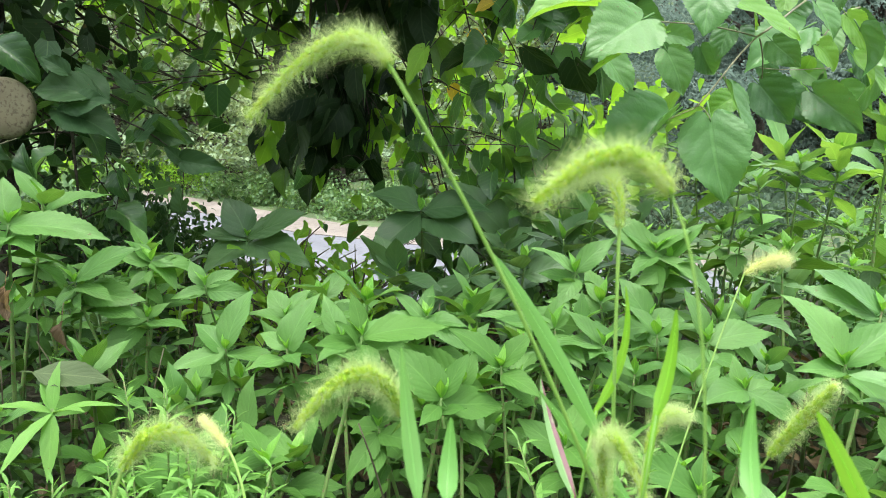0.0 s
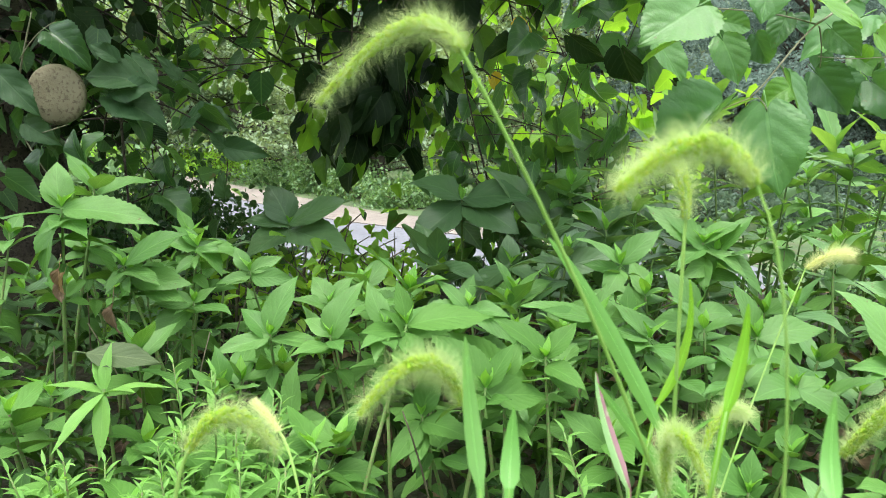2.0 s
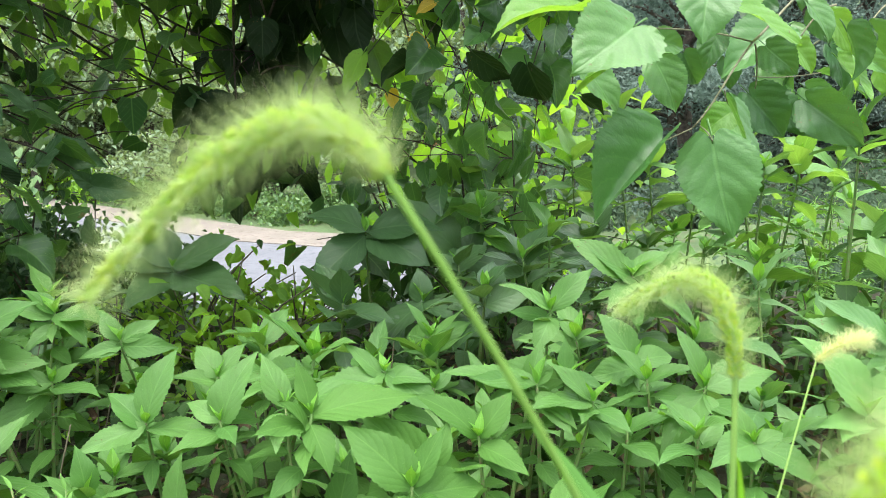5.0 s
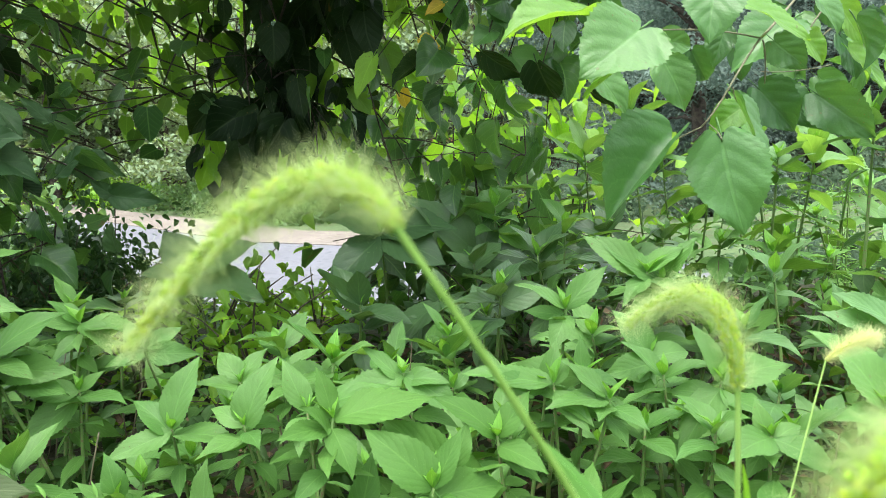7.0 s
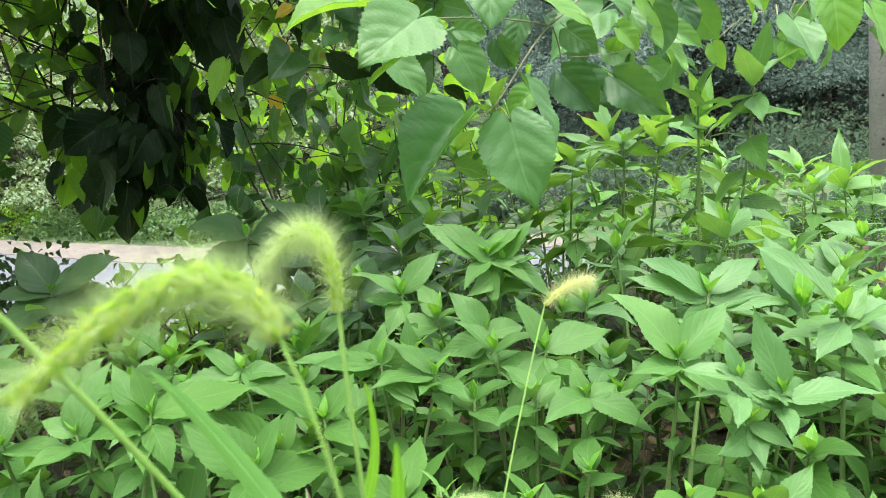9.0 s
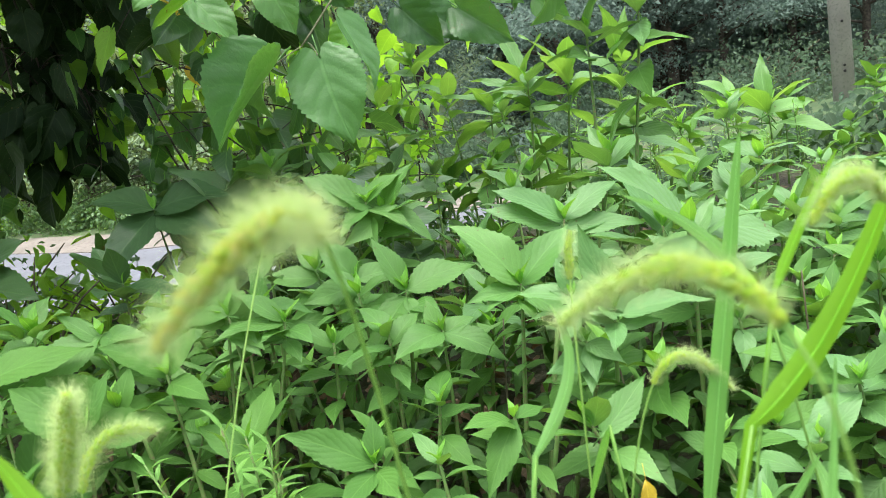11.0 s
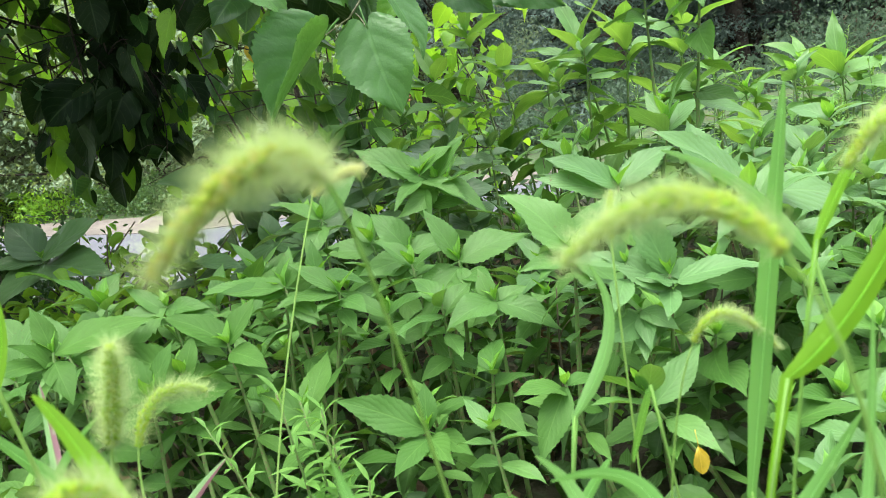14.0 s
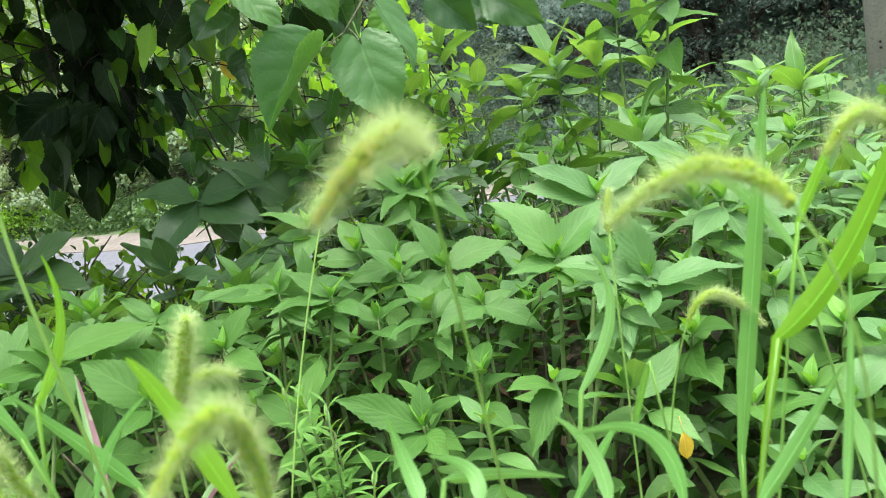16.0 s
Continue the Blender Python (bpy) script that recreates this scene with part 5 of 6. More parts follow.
# round weathered disc on the trunk's side
disc = root_of("round_disc", (-1.079, 1.86, 0.709), "round weathered tan disc with dark specks fixed beside the trunk", "disc")
ring = []
for rad, yy in ((0.0, -0.012), (0.035, -0.013), (0.066, -0.010), (0.074, -0.004), (0.076, 0.004), (0.074, 0.014), (0.0, 0.016)):
    ring.append((rad, yy))
V, F = [], []
S = 40
for rad, yy in ring:
    for k in range(S):
        a = 2 * math.pi * k / S
        V.append((rad * math.cos(a), yy, rad * math.sin(a)))
for i in range(len(ring) - 1):
    for k in range(S):
        F.append((i * S + k, i * S + (k + 1) % S, (i + 1) * S + (k + 1) % S, (i + 1) * S + k))
link_mesh("face", V, F, CUT_WOOD, disc)
v, f = tube([(0, 0.01, -0.02), (-0.2, 0.12, -0.03)], 0.02, 8)
link_mesh("bracket", v, f, BARK, disc)

hanging_leaves("foliage", [((-1.36, 1.85, 0.90), (-1.25, 1.78, 0.82), (-1.16, 1.76, 0.66))], 14, (0.035, 0.02, 0.05), 0.085, 0.45, MULBERRY, 330, 0.003)

# ---- mulberry branch with large bright leaves, near ----
branch = root_of("mulberry_branch", (0.85, 1.4, 0.95), "mulberry branch with large glossy bright green toothed leaves", "branch")
HERE = np.array([0.85, 1.4, 0.95])
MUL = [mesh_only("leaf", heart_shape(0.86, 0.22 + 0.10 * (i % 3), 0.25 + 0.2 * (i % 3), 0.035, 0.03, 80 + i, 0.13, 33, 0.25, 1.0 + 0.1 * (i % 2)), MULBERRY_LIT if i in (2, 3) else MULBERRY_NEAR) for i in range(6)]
MUL_FOLDED = mesh_only("leaf", heart_shape(1.0, 1.15, 0.35, 0.03, 0.03, 91, 0.12, 33, 0.25, 1.1), MULBERRY_NEAR)
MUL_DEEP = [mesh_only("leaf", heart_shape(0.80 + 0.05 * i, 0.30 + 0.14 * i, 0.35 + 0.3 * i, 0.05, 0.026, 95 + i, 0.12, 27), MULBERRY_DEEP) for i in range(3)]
twigs = [
    ([(0.85, 1.4, 0.98), (0.608, 1.25, 0.886), (0.523, 1.15, 0.811), (0.435, 1.05, 0.770)], 0.0018, 0.0016),
    ([(0.435, 1.05, 0.770), (0.381, 1.00, 0.731), (0.355, 0.97, 0.696), (0.330, 0.97, 0.673)], 0.0014, 0.0010),
    ([(0.435, 1.05, 0.770), (0.340, 0.97, 0.778), (0.299, 0.95, 0.773), (0.253, 0.92, 0.772)], 0.0011, 0.0008),
    ([(0.374, 0.99, 0.714), (0.376, 0.99, 0.703), (0.379, 0.99, 0.698)], 0.0007, 0.0007),
    ([(0.338, 0.97, 0.676), (0.343, 0.955, 0.668), (0.344, 0.95, 0.659)], 0.0007, 0.0007),
    ([(0.330, 0.97, 0.673), (0.312, 0.97, 0.666), (0.297, 0.97, 0.659)], 0.0007, 0.0007),
    ([(0.443, 1.06, 0.769), (0.459, 1.08, 0.748), (0.466, 1.10, 0.719)], 0.0011, 0.0009),
    ([(0.462, 1.10, 0.734), (0.515, 1.12, 0.730), (0.612, 1.20, 0.743)], 0.0007, 0.0007),
    ([(0.85, 1.4, 0.98), (0.83, 1.25, 0.92), (0.82, 1.1, 0.84), (0.79, 0.98, 0.775)], 0.0016, 0.0010),
]
for pts, r0, r1 in twigs:
    v, f = tube(bezier([np.array(q) - HERE for q in pts], 12), np.linspace(r0, r1, 12), 6)
    link_mesh("twig", v, f, TWIG, branch)
# base, tip, roll about the midrib, width against length, and which leaf
NEAR_LEAVES = [
    ((0.346, 0.955, 0.658), (0.356, 0.922, 0.560), 10, 0.98, MUL[0]),
    ((0.297, 0.97, 0.658), (0.211, 0.935, 0.588), 24, 0.66, MUL_FOLDED),
    ((0.379, 0.99, 0.698), (0.416, 0.97, 0.617), -42, 0.85, MUL[1]),
    ((0.402, 1.03, 0.690), (0.361, 1.02, 0.666), 0, 0.95, MUL[2]),
    ((0.248, 0.92, 0.773), (0.180, 0.87, 0.736), -4, 1.10, MUL[4]),
    ((0.202, 0.95, 0.793), (0.105, 0.90, 0.794), 30, 0.62, MUL[2]),
    ((0.271, 0.95, 0.756), (0.182, 0.91, 0.719), 62, 0.75, MUL[3]),
    ((0.351, 0.98, 0.826), (0.329, 0.95, 0.763), 5, 1.10, MUL[0]),
    ((0.406, 1.05, 0.814), (0.490, 1.03, 0.771), -20, 0.85, MUL[3]),
    ((0.415, 1.10, 0.788), (0.396, 1.10, 0.744), 20, 1.0, MUL_DEEP[0]),
    ((0.317, 1.10, 0.777), (0.339, 1.10, 0.727), -20, 0.9, MUL_DEEP[1]),
    ((0.478, 1.10, 0.770), (0.508, 1.08, 0.732), 45, 1.1, MUL_DEEP[0]),
    ((0.225, 1.02, 0.746), (0.265, 1.00, 0.693), -15, 0.90, MUL[1]),
    ((0.484, 1.15, 0.714), (0.529, 1.12, 0.654), 30, 0.90, MUL_DEEP[2]),
    ((0.565, 1.15, 0.702), (0.616, 1.10, 0.639), 48, 0.80, MUL_DEEP[1]),
    ((0.554, 1.20, 0.710), (0.601, 1.18, 0.672), -20, 0.80, MUL[2]),
    ((0.559, 1.15, 0.828), (0.584, 1.12, 0.781), -15, 0.95, MUL[5]),
    ((0.394, 1.15, 0.767), (0.420, 1.15, 0.721), 35, 0.90, MUL_DEEP[2]),
    ((0.316, 1.05, 0.774), (0.360, 1.05, 0.765), 25, 0.95, MUL[5]),
    ((0.308, 1.02, 0.747), (0.330, 1.00, 0.693), 10, 0.95, MUL[4]),
    ((0.782, 0.98, 0.767), (0.785, 0.96, 0.701), 8, 1.05, MUL[2]),
    ((0.836, 0.98, 0.748), (0.855, 0.95, 0.675), -12, 0.85, MUL[3]),
    ((0.684, 1.30, 0.834), (0.731, 1.30, 0.777), 20, 0.75, MUL[3]),
    ((0.701, 1.30, 0.768), (0.752, 1.30, 0.722), -10, 0.85, MUL[2]),
    ((0.742, 1.35, 0.789), (0.797, 1.30, 0.747), 25, 0.60, MUL[5]),
    ((0.750, 1.35, 0.765), (0.767, 1.30, 0.709), -25, 0.65, MUL[3]),
    ((0.529, 1.20, 0.715), (0.570, 1.15, 0.656), 40, 0.75, MUL_DEEP[0]),
]
for a, b, roll, wide, me in NEAR_LEAVES:
    leaf_between(me, branch, np.array(a) - HERE, np.array(b) - HERE, roll, wide=wide)

# smaller leaves further along the branch
r = np.random.default_rng(31)
for k in range(54):
    a = np.array([r.uniform(0.64, 1.25), r.uniform(1.25, 1.8), r.uniform(0.74, 1.02)])
    b = a + np.array([r.normal(0.01, 0.045), r.normal(-0.02, 0.025), -r.uniform(0.035, 0.085)])
    leaf_between(MUL[k % 6] if k % 5 > 1 else MUL_DEEP[k % 3], branch, a - HERE, b - HERE, r.normal(0, 40), wide=r.uniform(0.75, 1.0))
    if k % 4 == 0:
        e = a + np.array([r.normal(0.12, 0.05), r.normal(0.05, 0.04), r.uniform(0.05, 0.12)])
        v, f = tube(bezier([e - HERE, 0.5 * (a + e) - HERE + (0, 0, 0.03), a - HERE], 6), np.linspace(0.0022, 0.0012, 6), 5)
        link_mesh("twig", v, f, TWIG, branch)

# large leaves of the hanging branch: shade painted black, backlight at the rim painted green
drape = root_of("mulberry_branch", (-0.45, 2.75, 1.35), "hanging mulberry branch, large leaves coloured black for shade and lime for backlight", "branch")
THERE = np.array([-0.45, 2.75, 1.35])
DRAPE = [[mesh_only("leaf", heart_shape(0.84 + 0.06 * i, 0.25 + 0.3 * i, 0.3 + 0.3 * i, 0.06, 0.022, 180 + 3 * j + i, 0.12, 27, 0.18, 1.05), m) for i in range(3)] for j, m in enumerate((MULBERRY_SHADE, MULBERRY_OLIVE, LEAF_BRIGHT, MULBERRY_SHADE))]
for pts in ([(-0.45, 2.75, 1.35), (-0.47, 2.65, 1.05), (-0.46, 2.58, 0.84), (-0.45, 2.55, 0.70)], [(-0.45, 2.75, 1.35), (-0.36, 2.68, 1.05), (-0.30, 2.62, 0.88), (-0.27, 2.60, 0.72)], [(-0.45, 2.75, 1.35), (-0.25, 2.72, 1.15), (-0.08, 2.70, 1.00), (0.02, 2.72, 0.80)], [(-0.45, 2.75, 1.35), (-0.62, 2.78, 1.15), (-0.70, 2.80, 1.00), (-0.66, 2.75, 0.72)], [(-0.30, 2.68, 1.0), (-0.15, 2.70, 0.92), (-0.05, 2.75, 0.84), (0.10, 2.74, 0.78)]):
    v, f = tube(bezier([np.array(q) - THERE for q in pts], 12), np.linspace(0.0055, 0.002, 12), 6)
    link_mesh("twig", v, f, BARK, drape)
for k, (a, b, look_no) in enumerate((
    ((-0.14, 2.62, 1.011), (-0.117, 2.58, 0.877), 0), ((-0.023, 2.62, 0.949), (0.035, 2.58, 0.808), 1), ((0.064, 2.77, 0.891), (0.116, 2.73, 0.813), 2),
    ((-0.142, 2.77, 0.837), (-0.075, 2.73, 0.746), 2), ((-0.114, 2.82, 0.722), (-0.075, 2.78, 0.658), 2), ((0.021, 2.72, 0.678), (-0.05, 2.68, 0.669), 1),
    ((-0.293, 2.52, 0.862), (-0.286, 2.48, 0.729), 3), ((-0.153, 2.57, 0.744), (-0.097, 2.53, 0.639), 3), ((-0.254, 2.67, 0.699), (-0.153, 2.63, 0.641), 1),
    ((-0.616, 2.62, 0.619), (-0.642, 2.58, 0.534), 2), ((-0.562, 2.62, 0.515), (-0.57, 2.58, 0.425), 1), ((-0.484, 2.72, 0.509), (-0.43, 2.68, 0.451), 2),
    ((-0.635, 2.62, 0.667), (-0.675, 2.58, 0.571), 3), ((-0.482, 2.77, 0.878), (-0.424, 2.73, 0.815), 2), ((-0.658, 2.87, 0.711), (-0.689, 2.83, 0.629), 1),
    ((-0.637, 2.87, 1.102), (-0.582, 2.83, 1.018), 2), ((-0.585, 2.87, 1.036), (-0.512, 2.83, 0.962), 1), ((-0.66, 2.92, 1.008), (-0.576, 2.88, 0.931), 2),
    ((-0.352, 2.52, 1.022), (-0.357, 2.48, 0.903), 3), ((-0.457, 2.52, 0.777), (-0.59, 2.48, 0.692), 3), ((-0.56, 2.57, 0.807), (-0.661, 2.53, 0.718), 3),
    ((-0.421, 2.52, 0.761), (-0.518, 2.48, 0.559), 3), ((-0.345, 2.52, 0.736), (-0.428, 2.48, 0.591), 3), ((-0.322, 2.57, 0.687), (-0.374, 2.53, 0.539), 3),
    ((-0.439, 2.57, 0.587), (-0.459, 2.53, 0.487), 3), ((-0.509, 2.57, 0.639), (-0.541, 2.53, 0.524), 3), ((-0.252, 2.72, 0.929), (-0.218, 2.68, 0.829), 1),
    ((-0.257, 2.77, 0.86), (-0.222, 2.73, 0.777), 2), ((-0.575, 2.82, 0.927), (-0.51, 2.78, 0.856), 1), ((-0.271, 2.62, 0.712), (-0.32, 2.58, 0.574), 3),
    ((-0.043, 2.77, 0.986), (-0.115, 2.73, 0.903), 1), ((-0.142, 2.92, 0.58), (-0.11, 2.88, 0.509), 2), ((-0.286, 2.82, 0.626), (-0.222, 2.78, 0.564), 2),
)):
    leaf_between(DRAPE[look_no][k % 3], drape, np.array(a) - THERE, np.array(b) - THERE, 40 * math.sin(3.3 * k), wide=0.85 + 0.15 * math.sin(5 * k), face=(0.2, -0.9, 0.25))

# side bough by the disc, its broad leaves lying flat, shade put into their dull green
bough = root_of("mulberry_branch", (-1.25, 1.95, 0.60), "mulberry bough beside the trunk, broad leaves coloured dull green for shade", "branch")
THERE = np.array([-1.25, 1.95, 0.60])
for pts, width, mat in (
    ([(-1.25, 1.95, 0.60), (-1.12, 1.90, 0.63), (-1.02, 1.86, 0.645), (-0.92, 1.87, 0.71), (-0.865, 1.86, 0.742)], 0.0045, BARK),
    ([(-1.02, 1.86, 0.645), (-0.96, 1.90, 0.655), (-0.90, 1.93, 0.665), (-0.87, 1.99, 0.543)], 0.0030, BARK),
    ([(-0.92, 1.87, 0.71), (-0.85, 1.95, 0.70), (-0.79, 2.05, 0.66), (-0.70, 2.03, 0.572)], 0.0030, BARK),
    ([(-0.92, 1.87, 0.71), (-0.93, 1.89, 0.58), (-0.94, 1.92, 0.45), (-0.97, 2.00, 0.10)], 0.0045, BARK),
    ([(-0.86, 1.99, 0.56), (-0.87, 2.00, 0.48), (-0.88, 1.99, 0.441)], 0.0022, BARK),
    ([(-1.25, 1.95, 0.60), (-1.12, 1.78, 0.60), (-1.06, 1.77, 0.615), (-1.00, 1.77, 0.635)], 0.0024, TWIG),
    ([(-1.25, 1.95, 0.60), (-1.15, 1.80, 0.72), (-1.11, 1.79, 0.80), (-1.08, 1.79, 0.90)], 0.0034, TWIG),
    ([(-1.12, 1.79, 0.79), (-1.07, 1.78, 0.855), (-1.01, 1.77, 0.875)], 0.0018, TWIG),
    ([(-1.20, 1.90, 0.60), (-1.11, 1.80, 0.56), (-1.07, 1.78, 0.50), (-1.02, 1.77, 0.47)], 0.0022, TWIG),
    ([(-0.70, 2.03, 0.572), (-0.71, 2.03, 0.50), (-0.715, 2.03, 0.439)], 0.0016, BARK),
):
    v, f = tube(bezier([np.array(q) - THERE for q in pts], 12), np.linspace(width, width * 0.5, 12), 6)
    link_mesh("twig", v, f, mat, bough)
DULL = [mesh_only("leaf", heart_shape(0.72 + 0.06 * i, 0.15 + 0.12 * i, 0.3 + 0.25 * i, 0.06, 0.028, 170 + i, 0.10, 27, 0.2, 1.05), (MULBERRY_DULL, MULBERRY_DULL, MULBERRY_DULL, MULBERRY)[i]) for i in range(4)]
for k, (a, b) in enumerate((
    ((-1.068, 1.84, 0.858), (-0.955, 1.81, 0.792)), ((-1.150, 1.75, 0.752), (-1.040, 1.72, 0.664)), ((-0.865, 1.86, 0.742), (-1.012, 1.83, 0.779)),
    ((-0.916, 1.85, 0.718), (-0.801, 1.82, 0.731)), ((-0.939, 1.87, 0.704), (-0.781, 1.84, 0.655)), ((-0.927, 1.87, 0.716), (-0.879, 1.84, 0.634)),
    ((-0.917, 1.93, 0.663), (-0.852, 1.90, 0.585)), ((-0.870, 1.99, 0.543), (-0.849, 1.96, 0.462)), ((-0.880, 1.99, 0.441), (-0.773, 1.96, 0.389)),
    ((-0.939, 1.81, 0.603), (-1.006, 1.78, 0.550)), ((-0.705, 2.03, 0.572), (-0.747, 2.00, 0.613)), ((-0.695, 2.01, 0.573), (-0.580, 1.98, 0.556)),
    ((-0.901, 1.91, 0.805), (-0.817, 1.88, 0.730)), ((-0.732, 2.06, 0.665), (-0.806, 2.03, 0.689)), ((-0.715, 2.03, 0.439), (-0.720, 2.00, 0.503)),
    ((-1.088, 1.79, 0.567), (-1.098, 1.76, 0.486)), ((-1.006, 1.83, 0.544), (-1.032, 1.80, 0.622)), ((-1.117, 1.79, 0.635), (-1.032, 1.76, 0.589)),
    ((-0.817, 2.01, 0.635), (-0.724, 1.98, 0.702)), ((-0.789, 2.06, 0.651), (-0.675, 2.03, 0.635)), ((-0.911, 1.85, 0.794), (-0.962, 1.82, 0.839)), ((-0.824, 2.01, 0.763), (-0.869, 1.98, 0.819)),
)):
    leaf_between(DULL[3 if k in (0, 6, 7, 8, 9, 15, 16) else k % 3], bough, np.array(a) - THERE, np.array(b) - THERE, 25 * math.sin(3 * k), wide=0.78 + 0.12 * math.sin(5 * k))

# second branch, deeper in the tree, with mixed leaves
inner = root_of("mulberry_branch", (0.55, 2.1, 1.30), "shaded mulberry branch with broad green and yellowish leaves", "branch")
THERE = np.array([0.55, 2.1, 1.30])
MID = [mesh_only("leaf", heart_shape(0.80 + 0.06 * (i % 3), 0.2 + 0.2 * (i % 3), 0.3 + 0.3 * (i % 3), 0.04, 0.025, 140 + i, 0.12, 23, 0.22), m) for i, m in enumerate((MULBERRY, MULBERRY_NEAR, MULBERRY, LEAF_BRIGHT, MULBERRY_SHADE, MULBERRY, LEAF_BRIGHT))]
for k, end in enumerate(((0.44, 1.90, 0.78), (0.32, 1.78, 0.80), (0.18, 1.85, 0.76), (0.06, 1.95, 0.82), (0.25, 2.10, 0.70), (-0.04, 2.05, 0.86), (0.38, 2.05, 0.66))):
    end = np.array(end)
    line = bezier([THERE + r.normal(0, 0.05, 3), 0.4 * THERE + 0.6 * end + (r.normal(0, 0.05), r.normal(0, 0.05), 0.16), end], 10)
    v, f = tube(line - THERE, np.linspace(0.0035, 0.0012, 10), 5)
    link_mesh("twig", v, f, BARK, inner)
    for q in range(10):
        a = line[min(3 + int(q * 0.7), 9)] + r.normal(0, 0.018, 3)
        b = a + np.array([r.normal(0, 0.055), r.normal(-0.02, 0.04), -r.uniform(0.02, 0.10)])
        b = a + (b - a) / np.linalg.norm(b - a) * r.uniform(0.065, 0.125)
        leaf_between(MID[r.integers(7)], inner, a - THERE, b - THERE, r.normal(0, 45), wide=r.uniform(0.75, 1.05))

# yellowed leaves in the tree
for a, b in (((0.13, 1.98, 0.975), (0.085, 1.97, 0.955)), ((0.075, 2.0, 0.90), (0.125, 1.98, 0.875)), ((0.03, 2.9, 0.83), (0.05, 2.88, 0.76))):
    q = root_of("yellow_leaf", a, "yellowed mulberry leaf hanging on a twig", "leaf")
    leaf_between(mesh_only("leaf", heart_shape(0.7, 0.4, 0.5, 0.05, 0.02, 90, 0.1, 17, 0.3), YELLOW), q, (0, 0, 0), np.array(b) - np.array(a))


# ---- foxtail grass in front ----
def foxtail(joint, apex, tip, root, seed, via=None, ripe=False, radius=0.0052, bristle=0.0096, count=2500, label="", thick=1.0, turning=False):
    """Stem from the ground, and a nodding spike of spikelets set with fine bristles."""
    r = np.random.default_rng(seed)
    J, A, T, R = (np.array(q, float) for q in (joint, apex, tip, root))
    p = root_of("foxtail_grass", R, label or "foxtail grass with a nodding bright green bristly spike", "grass", "foxtails")
    C = 2 * A - 0.5 * (J + T)
    axis = bezier([J, C, T], 60)
    start = (axis[1] - axis[0]) / np.linalg.norm(axis[1] - axis[0])
    reach = np.linalg.norm(J - R)
    bend = J - start * 0.13 * reach if via is None else np.array(via, float)
    low = R + np.array([0, 0, 0.35 * reach])
    stem = bezier([R - (0, 0, 0.02), low, bend, J], 26)
    stem = np.concatenate([stem, axis[2:20:4]])
    v, f = tube(stem - R, thick * np.linspace(0.0014, 0.0009, len(stem)), 6)
    link_mesh("stem", v, f, FOX_STEM, p)
    length = np.linalg.norm(np.diff(axis, axis=0), axis=1).sum()
    tan, a, b = frames_along(axis)

    def prof(t):
        return np.clip(np.sin(np.pi * np.clip(0.06 + 0.90 * t, 0, 1)) ** 0.45, 0.25, 1) * (1 - 0.25 * t)

    # spikelets
    n = int(5200 * length)
    t = np.linspace(0.01, 0.99, n)
    i = np.minimum((t * 59).astype(int), 58)
    c = axis[i] + (t * 59 - i)[:, None] * (axis[i + 1] - axis[i])
    ang = np.arange(n) * 2.39996 + r.normal(0, 0.2, n)
    side = np.cos(ang)[:, None] * a[i] + np.sin(ang)[:, None] * b[i]
    along = 0.62 * side + 0.78 * tan[i]
    along /= np.linalg.norm(along, axis=1)[:, None]
    cross = np.cross(along, side)
    cross /= np.linalg.norm(cross, axis=1)[:, None]
    up = np.cross(cross, along)
    s = 0.0024 * r.uniform(0.8, 1.2, n) * (0.6 + 0.4 * prof(t))
    rad = radius * prof(t) * r.uniform(0.35, 0.80, n)
    o = c + side * rad[:, None]
    unit = np.array([(0, 0, -0.5), (0.42, 0, 0), (0, 0.42, 0), (-0.42, 0, 0), (0, -0.42, 0), (0, 0, 0.6)])
    V = o[:, None] + s[:, None, None] * (unit[None, :, :1] * cross[:, None] + unit[None, :, 1:2] * up[:, None] + unit[None, :, 2:] * along[:, None])
    quad = [(0, 2, 1), (0, 3, 2), (0, 4, 3), (0, 1, 4), (5, 1, 2), (5, 2, 3), (5, 3, 4), (5, 4, 1)]
    F = [tuple(q + 6 * k for q in tq) for k in range(n) for tq in quad]
    tagged(link_mesh("spikelets", V.reshape(-1, 3) - R, F, SPIKELET_RIPE if ripe else SPIKELET_TURNING if turning else SPIKELET, p), kind="stuff")
    # bristles: thin tapering slivers
    n = int(1.15 * count * length / 0.07)
    t = r.uniform(0.0, 1.0, n)
    i = np.minimum((t * 59).astype(int), 58)
    c = axis[i] + (t * 59 - i)[:, None] * (axis[i + 1] - axis[i])
    ang = r.uniform(0, 2 * np.pi, n)
    side = np.cos(ang)[:, None] * a[i] + np.sin(ang)[:, None] * b[i]
    d = side * r.uniform(0.8, 1.0, n)[:, None] + tan[i] * r.uniform(0.05, 0.75, n)[:, None] + r.normal(0, 0.07, (n, 3))
    d /= np.linalg.norm(d, axis=1)[:, None]
    o = c + side * (radius * prof(t) * 0.6)[:, None]
    L = bristle * 1.25 * r.uniform(0.45, 1.12, n) * (0.75 + 0.25 * prof(t))
    w = np.cross(d, tan[i] + r.normal(0, 0.3, (n, 3)))
    w /= np.linalg.norm(w, axis=1)[:, None]
    w *= 0.00009
    end = o + d * L[:, None]
    V = np.stack([o - w, o + w, end], 1).reshape(-1, 3)
    tagged(link_mesh("bristles", V - R, [(3 * k, 3 * k + 1, 3 * k + 2) for k in range(n)], BRISTLE_RIPE if ripe else BRISTLE, p, smooth=False), kind="stuff")
    return p


